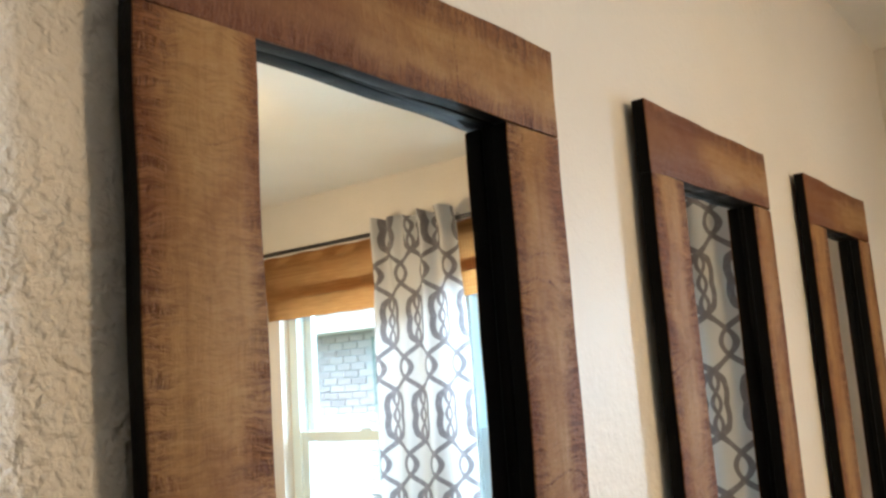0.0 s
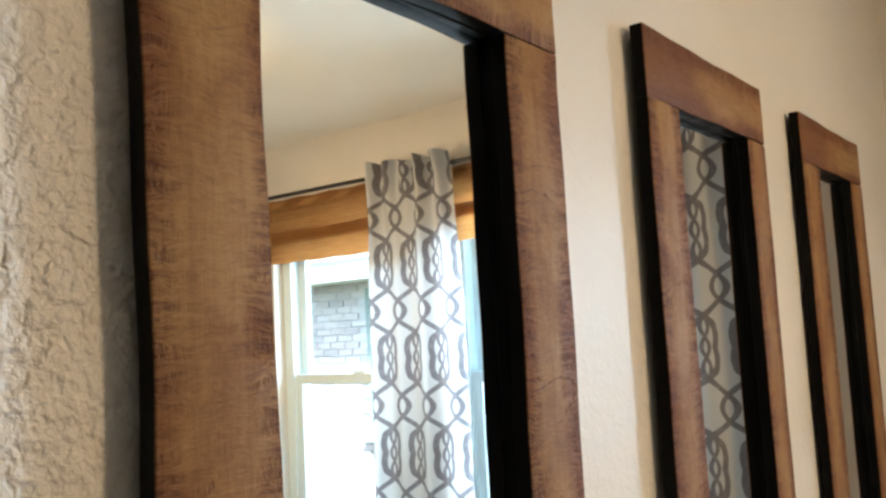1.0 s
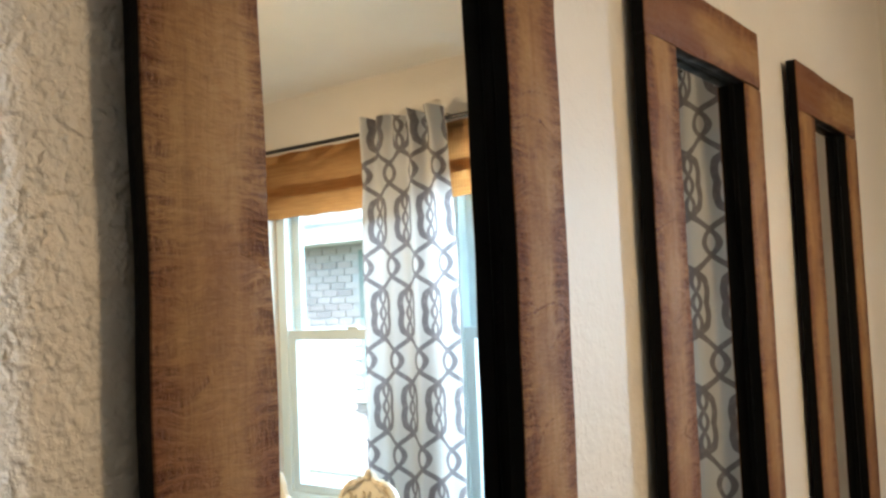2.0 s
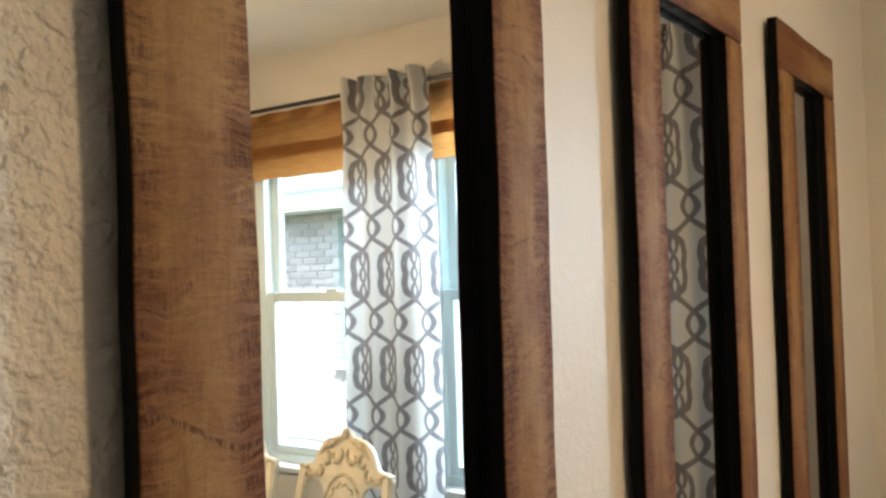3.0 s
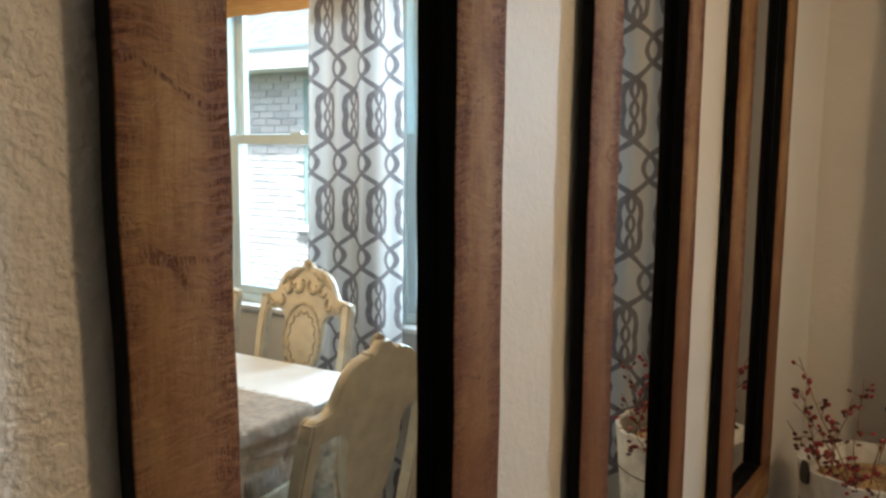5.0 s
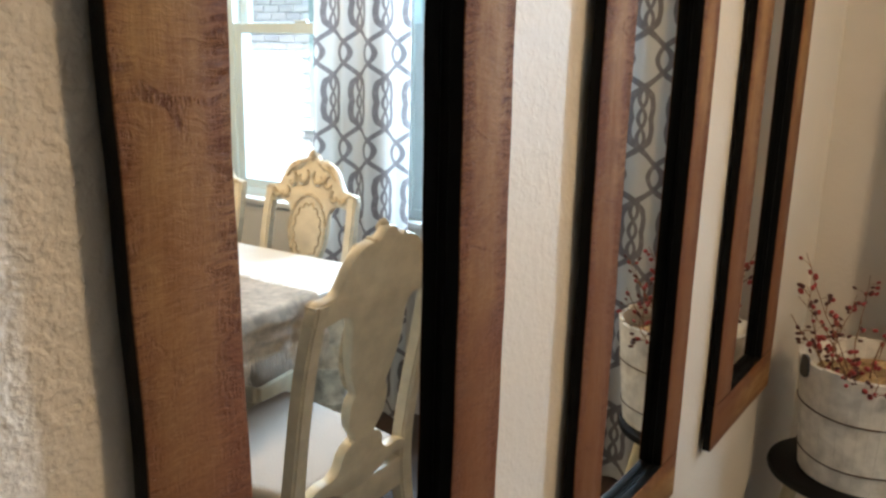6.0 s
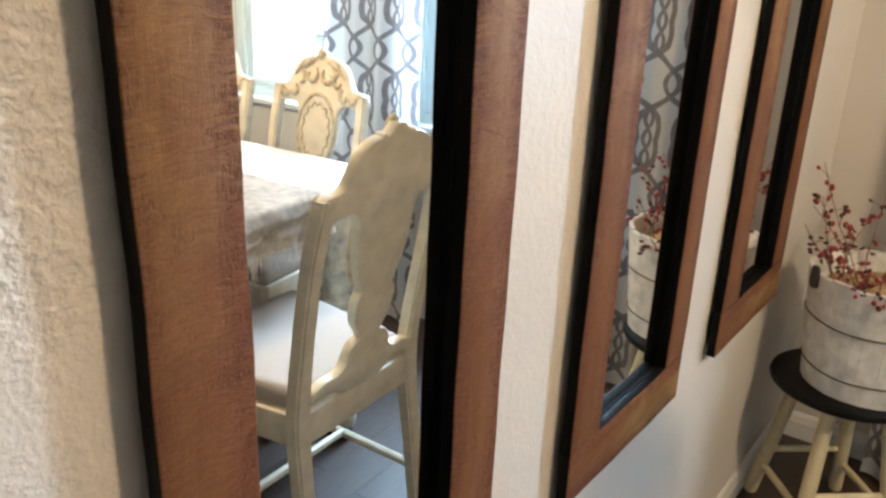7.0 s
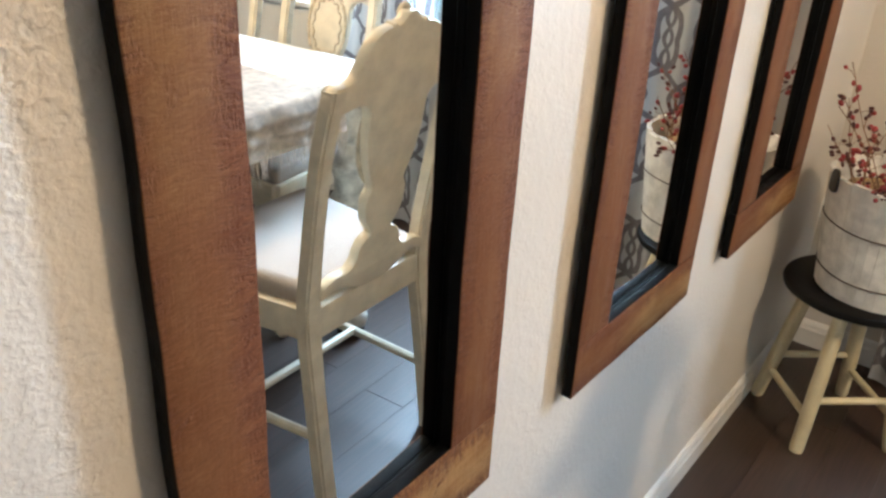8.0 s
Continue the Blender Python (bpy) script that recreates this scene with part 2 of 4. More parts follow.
def window_glass():
    m, t, b = material("window glass", 0.0)
    gl = t.nodes.new("ShaderNodeBsdfTransparent")
    gl.inputs[0].default_value = (0.93, 0.97, 0.96, 1)
    gs = t.nodes.new("ShaderNodeBsdfGlossy")
    gs.inputs["Roughness"].default_value = 0.02
    ms = t.nodes.new("ShaderNodeMixShader")
    ms.inputs[0].default_value = 0.05
    t.links.new(gl.outputs[0], ms.inputs[1])
    t.links.new(gs.outputs[0], ms.inputs[2])
    t.links.new(ms.outputs[0], t.nodes["Material Output"].inputs["Surface"])
    return m


def dark_floor():
    m, t, b = material("dark stained floorboard", 0.3, 0.0, 0.8)
    info = t.nodes.new("ShaderNodeObjectInfo")
    v = coords(t, (3, 60, 1))
    n = noise_tex(t, v, 2.0, 5.0, 0.6, 0.4)
    c = ramp(t, n, [(0.3, (0.026, 0.014, 0.009)), (0.55, (0.050, 0.026, 0.017)), (0.8, (0.078, 0.042, 0.027))])
    set_color(t, b, mix(t, calc(t, "MULTIPLY", info.outputs["Random"], 0.5), c, (0.022, 0.013, 0.010)))
    bump(t, b, n, 0.0003, 0.4)
    t.links.new(grey(t, noise_tex(t, coords(t), 9, 4.0), 0.3, 0.7, 0.36, 0.44), b.inputs["Roughness"])
    return m


def brick_face():
    m, t, b = material("pinkish brick, lightened for glare", 0.85)
    info = t.nodes.new("ShaderNodeObjectInfo")
    # brick tones lifted towards white, so the sunlit glare is in the colour
    c = ramp(t, info.outputs["Random"], [(0.0, (0.55, 0.47, 0.48)), (0.4, (0.66, 0.59, 0.60)), (0.7, (0.76, 0.72, 0.73)), (1.0, (0.48, 0.43, 0.45))])
    n = noise_tex(t, coords(t), 45, 5.0)
    set_color(t, b, mix(t, grey(t, n, 0.35, 0.7, 0, 0.4), c, (0.74, 0.73, 0.74)))
    bump(t, b, n, 0.003)
    return m


WALL = wall_paint("beige knockdown wall", (0.67, 0.620, 0.550))
CEILING = wall_paint("cream ceiling", (0.82, 0.77, 0.67), 0.0012)
TRIM = plain_paint("white trim", (0.72, 0.70, 0.66), 0.35, 0.03)
# the vinyl is white; the teal cast of its shade is put into the colour
VINYL = plain_paint("white window vinyl, shaded teal", (0.66, 0.76, 0.775), 0.3, 0.02, 10)
WOOD_UP = frame_wood("reclaimed board, upright", True)
WOOD_FLAT = frame_wood("reclaimed board, lying", False)
BLACK = black_paint()
SILVER = mirror_glass()
CURTAIN = curtain_cloth()
BAMBOO = bamboo_weave()
PANE = window_glass()
SHADE_CLOTH = shade_cloth()
FLOOR = dark_floor()
BRICK = brick_face()
MORTAR = plain_paint("pale mortar", (0.80, 0.80, 0.82), 0.9, 0.08, 30, 0.002)
CREAM = plain_paint("antique cream paint", (0.74, 0.66, 0.50), 0.42, 0.07, 22)
CREAM_GOLD = plain_paint("glazed cream carving", (0.63, 0.54, 0.385), 0.45, 0.14, 60)
LINEN = plain_paint("pale linen upholstery", (0.44, 0.385, 0.335), 0.9, 0.04, 300, 0.0006)
WHITE_TOP = plain_paint("chalk white table paint", (0.86, 0.87, 0.86), 0.35, 0.03, 10)
LEG_PAINT = plain_paint("distressed grey white paint", (0.80, 0.78, 0.70), 0.5, 0.2, 26)
RUNNER = plain_paint("taupe woven runner", (0.78, 0.69, 0.59), 0.95, 0.12, 40, 0.0015)
DARK_METAL = plain_paint("dark bronze metal", (0.03, 0.025, 0.022), 0.35, 0.1)
STOOL_BLACK = plain_paint("satin black paint", (0.006, 0.0055, 0.0055), 0.5, 0.1)
STOOL_BLACK.node_tree.nodes["Principled BSDF"].inputs["Specular IOR Level"].default_value = 0.22
STOOL_CREAM = plain_paint("pale yellow cream paint", (0.70, 0.60, 0.37), 0.38, 0.06, 20)
PAIL = plain_paint("whitewashed wood", (0.84, 0.81, 0.75), 0.6, 0.12, 24, 0.001)
PAIL_IN = plain_paint("bare pail wood", (0.45, 0.31, 0.17), 0.7, 0.12, 24, 0.001)
WIRE = plain_paint("rusty wire", (0.10, 0.07, 0.05), 0.5, 0.1, 60)
TWIG = plain_paint("dry brown twig", (0.25, 0.13, 0.06), 0.8, 0.15, 90)
BERRY = plain_paint("dried red berry", (0.36, 0.035, 0.035), 0.4, 0.2, 160)
BERRY_DARK = plain_paint("withered dark berry", (0.10, 0.022, 0.018), 0.5, 0.2, 160)
STRAW = plain_paint("dry straw filling", (0.50, 0.34, 0.16), 0.9, 0.2, 90)
FASCIA = plain_paint("white fascia board", (0.78, 0.78, 0.76), 0.5, 0.03)
TEAL = plain_paint("grey green window frame", (0.38, 0.47, 0.46), 0.5, 0.05)
DARKPANE = plain_paint("dark far pane", (0.10, 0.13, 0.14), 0.08, 0.1)
ROOFING = plain_paint("pale grey shingle", (0.72, 0.71, 0.69), 0.9, 0.15, 8, 0.004)
GROUND = plain_paint("dry lawn", (0.20, 0.20, 0.10), 0.95, 0.2, 6, 0.01)


# ---- mesh helpers ----
def part(name, bm, mats, parent=None, label="", smooth=False):
    me = bpy.data.meshes.new(name)
    bm.normal_update()
    bm.to_mesh(me)
    bm.free()
    for m in (mats if isinstance(mats, (list, tuple)) else [mats]):
        me.materials.append(m)
    if smooth:
        me.polygons.foreach_set("use_smooth", [True] * len(me.polygons))
        me.set_sharp_from_angle(angle=radians(42))
    ob = new(name, me)
    if parent is not None:
        ob.parent = parent
    if label:
        tagged(ob, label)
    return ob


def thing(name, label, category, m=None, group="", kind=""):
    ob = new(name)
    if m is not None:
        ob.matrix_basis = m
    return tagged(ob, label, category, group, kind)


def box_into(bm, x0, x1, y0, y1, z0, z1, bev=0.0, seg=2):
    r = bmesh.ops.create_cube(bm, size=1.0)
    vs = r["verts"]
    for v in vs:
        v.co = Vector((x0 + (v.co.x + 0.5) * (x1 - x0), y0 + (v.co.y + 0.5) * (y1 - y0), z0 + (v.co.z + 0.5) * (z1 - z0)))
    if bev > 0:
        es = list({e for v in vs for e in v.link_edges})
        bmesh.ops.bevel(bm, geom=es, offset=bev, segments=seg, profile=0.5, affect="EDGES")
    return bm


def box(x0, x1, y0, y1, z0, z1, bev=0.0, seg=2):
    return box_into(bmesh.new(), x0, x1, y0, y1, z0, z1, bev, seg)


def lathe(profile, steps=28, bm=None, at=(0, 0, 0)):
    """A turned solid from (radius, height) pairs, bottom to top."""
    bm = bm or bmesh.new()
    rings = []
    for r, z in profile:
        rings.append([bm.verts.new((at[0] + r * math.cos(math.tau * k / steps), at[1] + r * math.sin(math.tau * k / steps), at[2] + z)) for k in range(steps)])
    for a, b in zip(rings, rings[1:]):
        for k in range(steps):
            bm.faces.new((a[k], a[(k + 1) % steps], b[(k + 1) % steps], b[k]))
    bm.faces.new(list(reversed(rings[0])))
    bm.faces.new(rings[-1])
    return bm


def tube(points, radius, steps=8, bm=None):
    """A round rod along points; radius is a number or one for each point."""
    bm = bm or bmesh.new()
    pts = [Vector(p) for p in points]
    rings = []
    for k, p in enumerate(pts):
        d = (pts[min(k + 1, len(pts) - 1)] - pts[max(k - 1, 0)]).normalized()
        side = d.cross(Vector((0, 0, 1)) if abs(d.z) < 0.9 else Vector((1, 0, 0))).normalized()
        up = side.cross(d)
        r = radius[k] if isinstance(radius, (list, tuple)) else radius
        rings.append([bm.verts.new(p + r * (math.cos(math.tau * j / steps) * side + math.sin(math.tau * j / steps) * up)) for j in range(steps)])
    for a, b in zip(rings, rings[1:]):
        for j in range(steps):
            bm.faces.new((a[j], a[(j + 1) % steps], b[(j + 1) % steps], b[j]))
    bm.faces.new(list(reversed(rings[0])))
    bm.faces.new(rings[-1])
    bmesh.ops.recalc_face_normals(bm, faces=bm.faces)
    return bm


def spline(points, n=8, closed=False):
    """Points along a smooth curve through the given ones."""
    P = [Vector(p) for p in points]
    m = len(P)
    out = []
    for k in range(m if closed else m - 1):
        if closed:
            a, b, c, d = P[(k - 1) % m], P[k], P[(k + 1) % m], P[(k + 2) % m]
        else:
            a, b, c, d = P[max(k - 1, 0)], P[k], P[k + 1], P[min(k + 2, m - 1)]
        for j in range(n):
            s = j / n
            out.append(0.5 * (2 * b + (c - a) * s + (2 * a - 5 * b + 4 * c - d) * s * s + (3 * b - a - 3 * c + d) * s ** 3))
    if not closed:
        out.append(P[-1])
    return out


def plate(outline, y0, y1, bev=0.0, bm=None, seg=2):
    """A board cut to an outline of (x, z) pairs, from y0 to y1, its edges rounded."""
    bm = bm or bmesh.new()
    front = [bm.verts.new((p[0], y0, p[1])) for p in outline]
    back = [bm.verts.new((p[0], y1, p[1])) for p in outline]
    f1 = bm.faces.new(front)
    f2 = bm.faces.new(list(reversed(back)))
    n = len(outline)
    for k in range(n):
        bm.faces.new((front[(k + 1) % n], front[k], back[k], back[(k + 1) % n]))
    bmesh.ops.recalc_face_normals(bm, faces=[f for f in bm.faces])
    if bev > 0:
        es = list({e for f in (f1, f2) for e in f.edges})
        bmesh.ops.bevel(bm, geom=es, offset=bev, segments=seg, profile=0.5, affect="EDGES")
    return bm


def mirrored(half):
    """A closed outline from its right half, top to bottom."""
    return [tuple(p) for p in half] + [(-p[0], p[1]) for p in reversed(half) if abs(p[0]) > 1e-5]


# ---- setting ----
floor = thing("floor", "dark stained wooden floor, satin sheen", "floor", kind="structure")
part("subfloor", box(LEFT_X, END_X, BACK_Y, WALL_Y, -0.06, -0.004), FLOOR, floor)

wall = part("wall_north", box(LEFT_X - 0.15, END_X + 0.2, WALL_Y, WALL_Y + 0.14, -0.06, CEIL + 0.12), WALL)
tagged(wall, "beige knockdown-textured wall carrying three framed mirrors", "wall", kind="structure")
ceil_ob = part("ceiling", box(LEFT_X - 0.15, END_X + 0.2, BACK_Y - 0.15, WALL_Y, CEIL, CEIL + 0.12), CEILING)
tagged(ceil_ob, "cream painted textured ceiling", "ceiling", kind="structure")
west = part("wall_west", box(LEFT_X - 0.15, LEFT_X, BACK_Y - 0.15, WALL_Y, -0.06, CEIL), WALL)
tagged(west, "plain beige side wall", "wall", kind="structure")
south = part("wall_south", box(LEFT_X, END_X + 0.2, BACK_Y - 0.15, BACK_Y, -0.06, CEIL), WALL)
tagged(south, "plain beige far wall", "wall", kind="structure")

# the window wall, built round its two openings
WIN = [(-2.25, -1.42), (-1.34, -0.70)]
WZ0, WZ1 = 0.748, 2.14
east = thing("wall_east", "beige textured window wall", "wall", kind="structure")
spans = [(BACK_Y, WIN[0][0]), (WIN[0][1], WIN[1][0]), (WIN[1][1], WALL_Y)]
bm = bmesh.new()
for a, b in spans:
    box_into(bm, END_X, END_X + 0.2, a, b, WZ0, WZ1)
box_into(bm, END_X, END_X + 0.2, BACK_Y, WALL_Y, WZ1, CEIL)
part("upper_wall", bm, WALL, east)
part("lower_wall", box(END_X, END_X + 0.2, BACK_Y, WALL_Y, -0.06, WZ0), WALL, east)


def skirting(name, length, m):
    ob = thing(name, "white moulded skirting board along the floor", "baseboard", m, kind="structure")
    prof = [(0, 0), (-0.013, 0), (-0.013, 0.052), (-0.010, 0.060), (-0.009, 0.070), (-0.005, 0.078), (0, 0.082)]
    b2 = bmesh.new()
    rows = [[b2.verts.new((x, p[0], p[1])) for p in prof] for x in (0, length)]
    for k in range(len(prof) - 1):
        b2.faces.new((rows[0][k], rows[1][k], rows[1][k + 1], rows[0][k + 1]))
    b2.faces.new(rows[0])
    b2.faces.new(list(reversed(rows[1])))
    bmesh.ops.recalc_face_normals(b2, faces=b2.faces)
    part("board", b2, TRIM, ob)
    return ob


skirting("baseboard_north", END_X - LEFT_X - 0.001, pose(LEFT_X, WALL_Y - 0.0005, 0.0))
skirting("baseboard_east", WALL_Y - 0.015 - BACK_Y, pose(END_X - 0.0005, WALL_Y - 0.014, 0.0, 0, 0, -90))


# ---- windows ----
def sash(name, parent, x, y0, y1, z0, z1, w=0.042):
    s = new(name)
    s.parent = parent
    bm2 = box(x, x + 0.03, y0, y0 + w, z0, z1, 0.004)
    box_into(bm2, x, x + 0.03, y1 - w, y1, z0, z1, 0.004)
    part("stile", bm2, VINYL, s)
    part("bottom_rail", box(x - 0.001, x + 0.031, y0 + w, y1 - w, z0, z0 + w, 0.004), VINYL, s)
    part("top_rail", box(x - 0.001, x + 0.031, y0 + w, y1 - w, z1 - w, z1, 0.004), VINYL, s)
    p = part("pane", box(x + 0.012, x + 0.016, y0 + w - 0.003, y1 - w + 0.003, z0 + w - 0.003, z1 - w + 0.003), PANE, s)
    p.visible_shadow = False


for k, (y0, y1) in enumerate(WIN):
    w = thing("window_%d" % (k + 1), "white vinyl double-hung window with a clear pane", "window", kind="structure")
    fw = 0.05
    bm = box(END_X + 0.05, END_X + 0.15, y0, y0 + fw, WZ0, WZ1, 0.004)
    box_into(bm, END_X + 0.05, END_X + 0.15, y1 - fw, y1, WZ0, WZ1, 0.004)
    box_into(bm, END_X + 0.05, END_X + 0.15, y0 + fw, y1 - fw, WZ1 - fw, WZ1, 0.004)
    box_into(bm, END_X + 0.05, END_X + 0.15, y0 + fw, y1 - fw, WZ0, WZ0 + 0.04, 0.004)
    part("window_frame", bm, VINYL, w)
    sash("lower_sash", w, END_X + 0.06, y0 + fw - 0.004, y1 - fw + 0.004, WZ0 + 0.03, 1.462)
    sash("upper_sash", w, END_X + 0.10, y0 + fw - 0.004, y1 - fw + 0.004, 1.422, WZ1 - 0.03)
    part("sash_lock", box(END_X + 0.055, END_X + 0.075, (y0 + y1) / 2 - 0.03, (y0 + y1) / 2 + 0.03, 1.462, 1.474, 0.004), VINYL, w)
    part("window_sill", box(END_X - 0.018, END_X + 0.055, y0 - 0.02, y1 + 0.02, WZ0 - 0.018, WZ0 + 0.004, 0.005), TRIM, w)

# ---- bamboo shades, drawn up ----
for k, (y0, y1) in enumerate(WIN):
    sh = thing("bamboo_shade", "honey brown woven bamboo roman shade, drawn up", "blind", pose(END_X - 0.004, 0, 0), group="bamboo shades")
    for name, za, zb, out in (("valance", 2.015, 2.198, 0.027), ("folded_shade", 1.930, 2.06, 0.020)):
        bm = bmesh.new()
        ya, yb = y0 - 0.045, y1 + 0.045
        n = int((zb - za) / 0.0042)
        cols = 24
        rows = []
        for i in range(2 * n + 1):
            z = za + (zb - za) * i / (2 * n)
            dep = out + (0.0012 if i % 2 else 0.0) + 0.004 * math.sin(9 * z)
            rows.append([bm.verts.new((-dep + 0.0016 * math.sin(5 * j + 2 * z * 20), ya + (yb - ya) * j / cols, z + 0.002 * math.sin(j * 1.3))) for j in range(cols + 1)])
        for a, b in zip(rows, rows[1:]):
            for j in range(cols):
                bm.faces.new((a[j], a[j + 1], b[j + 1], b[j]))
        r = bmesh.ops.solidify(bm, geom=bm.faces[:], thickness=0.003)
        part(name, bm, BAMBOO, sh)
    part("headrail", box(-0.03, -0.002, y0 - 0.04, y1 + 0.04, 2.16, 2.194, 0.003), BAMBOO, sh)

# ---- rod and curtains ----
ROD_X, ROD_Z = END_X - 0.085, 2.202
rod = thing("curtain_rod", "thin dark bronze curtain rod on the window wall", "curtain rod")
part("pole", tube([(ROD_X, -2.85, ROD_Z), (ROD_X, -0.16, ROD_Z)], 0.008, 12), DARK_METAL, rod)
for y in (-2.86, -0.15):
    part("finial", lathe([(0.004, 0), (0.012, 0.004), (0.017, 0.015), (0.012, 0.026), (0.003, 0.03)], 14, None, (ROD_X, y, ROD_Z - 0.015)), DARK_METAL, rod)
for y in (-2.8, -1.4, -0.2):
    part("bracket", box(ROD_X, END_X, y - 0.008, y + 0.008, ROD_Z - 0.02, ROD_Z - 0.006, 0.002), DARK_METAL, rod)


def curtain(y0, y1, seed, pleats=3.6, shift=-0.038, drop=0.02):
    """A pinch-pleated panel that hangs from above the rod to just over the floor."""
    rnd = random.Random(seed)
    top = ROD_Z + 0.04
    cols, rows = 150, 60
    full = (y1 - y0) * 1.75
    ph = [rnd.uniform(-0.6, 0.6) for _ in range(6)]
    bm2 = bmesh.new()
    uvl = bm2.loops.layers.uv.new("UVMap")
    grid, uvs = [], []
    for i in range(rows + 1):
        f = i / rows
        z = top + (drop - top) * f
        line, lu = [], []
        wid = 1.0 - 0.10 * math.exp(-f * 26) - 0.05 * math.exp(-((f - 0.1) / 0.06) ** 2) + 0.05 * f
        mid = (y0 + y1) / 2
        for j in range(cols + 1):
            s = j / cols
            fold = math.cos(math.tau * (pleats * s - 0.19) + 0.25 * math.sin(3 * f + ph[0]))
            fold2 = math.sin(math.tau * (pleats * 0.5) * s + ph[1] + 1.2 * f)
            loose = min(1.0, 0.35 + f * 5)
            amp = 0.0145 * loose
            sharp = 0.032 * math.exp(-f * 16) * math.sin(math.tau * 5 * s)
            x = ROD_X - 0.034 - amp * fold - 0.006 * loose * fold2 - sharp
            y = mid + (s - 0.5) * (y1 - y0) * wid + 0.004 * loose * math.cos(math.tau * pleats * s + ph[2]) + 0.006 * math.sin(5 * f + ph[3])
            zz = z + (0.008 * math.sin(math.tau * pleats * s + ph[4]) if i == 0 else 0.0)
            line.append(bm2.verts.new((x, y, zz)))
            lu.append((s * full + shift, top - z + 0.127))
        grid.append(line)
        uvs.append(lu)
    for i in range(rows):
        for j in range(cols):
            fc = bm2.faces.new((grid[i][j], grid[i][j + 1], grid[i + 1][j + 1], grid[i + 1][j]))
            for loop, (a, b) in zip(fc.loops, ((i, j), (i, j + 1), (i + 1, j + 1), (i + 1, j))):
                loop[uvl].uv = uvs[a][b]
    ob = thing("curtain", "off-white curtain with grey trellis print, pinch pleated", "curtain", group="window curtains")
    panel = part("panel", bm2, CURTAIN, ob, smooth=True)
    for j in range(6):
        y = y0 + 0.02 + (y1 - y0 - 0.04) * j / 5
        part("hook_ring", tube([(ROD_X + 0.014 * math.cos(a), y, ROD_Z + 0.014 * math.sin(a)) for a in [math.tau * q / 14 for q in range(15)]], 0.0016, 6), DARK_METAL, ob)
    return ob


curtain(-1.612, -1.203, 3)
curtain(-0.79, -0.24, 7, 4.8)
curtain(-2.78, -2.285, 11)


# ---- framed mirrors ----
FRONT, BOARD = 0.0, 0.0175


def board(name, x0, x1, z0, z1, parent, mat, seed, slant=0.0):
    """A hand-cut board: slightly uneven edges, wood on its face, black paint on its sides."""
    rnd = random.Random(seed)
    bm2 = bmesh.new()
    nx, nz = max(2, int((x1 - x0) / 0.03)), max(2, int((z1 - z0) / 0.03))
    pa, pb = rnd.uniform(0, 6), rnd.uniform(0, 6)
    wob = lambda s, p: 0.0011 * math.sin(13 * s + p) + 0.0007 * math.sin(41 * s + 2 * p)
    ring = []
    for i in range(nx):
        x = x0 + (x1 - x0) * i / nx
        ring.append((x, z0 + wob(x, pa)))
    for i in range(nz):
        z = z0 + (z1 - z0) * i / nz
        ring.append((x1 + wob(z, pb), z))
    for i in range(nx):
        x = x1 - (x1 - x0) * i / nx
        ring.append((x, z1 + wob(x, pb)))
    for i in range(nz):
        z = z1 - (z1 - z0) * i / nz
        ring.append((x0 + wob(z, pa), z))
    for k, (x, z) in enumerate(ring):
        ring[k] = (x + slant * (1.45 - z), z)
    plate(ring, FRONT, BOARD, 0.0016, bm2, 2)
    for f in bm2.faces:
        f.material_index = 0 if f.normal.y < -0.35 else 1
    return part(name, bm2, [mat, BLACK], parent, "reclaimed board with black painted edges", smooth=True)


def framed_mirror(x0, x1, ix0, ix1, z0, z1, iz0, iz1, seed, glass_depth, glass_turn, lean, slant=0.0):
    """Four boards on a smaller black backing frame that holds the glass and keeps the boards off the wall."""
    ob = thing("framed_mirror", "tall wall mirror in reclaimed wood frame with black edges", "mirror", group="mirrors in a row")
    g = 0.0012
    board("top_rail", x0 + slant * (1.45 - iz1), x1, iz1, z1, ob, WOOD_FLAT, seed)
    board("bottom_rail", x0 + slant * (1.45 - iz0), x1, z0, iz0, ob, WOOD_FLAT, seed + 1)
    board("left_stile", x0 + 0.0005, ix0, iz0 + g, iz1 - g, ob, WOOD_UP, seed + 2, slant)
    board("right_stile", ix1, x1 - 0.0005, iz0 + g, iz1 - g, ob, WOOD_UP, seed + 3)
    ya, yb, e = BOARD + 0.0003, WALL_Y - 0.0005, 0.030
    lx = ix0 - 0.004
    for name, a, b, c, d in (("backing_stile", x0 + e, lx, z0 + e, z1 - e), ("backing_stile", ix1 + 0.0006, x1 - e, z0 + e, z1 - e),
                             ("backing_rail", lx, ix1 + 0.0006, iz1 + 0.0006, z1 - e), ("backing_rail", lx, ix1 + 0.0006, z0 + e, iz0 - 0.0006)):
        part(name, box(a, b, ya, yb, c, d, 0.0006, 1), BLACK, ob, "black painted backing frame")
    cx, cz = (lx + ix1) / 2, (iz0 + iz1) / 2
    hw, hh = (ix1 - lx) / 2 + 0.004, (iz1 - iz0) / 2 + 0.004
    gl = part("mirror_glass", box(-hw, hw, 0, 0.0012, -hh, hh), SILVER, ob, "clear silvered mirror glass")
    gl.matrix_basis = pose(cx, glass_depth, cz, lean, 0, glass_turn)
    return ob


framed_mirror(0.859, 1.298, 0.943, 1.2115, 0.603, 1.959, 0.699, 1.872, 20, 0.0192, 1.5, -0.1, 0.017)
framed_mirror(1.501, 1.914, 1.590, 1.840, 0.610, 1.958, 0.694, 1.871, 30, 0.0210, 0.0, 0.0)
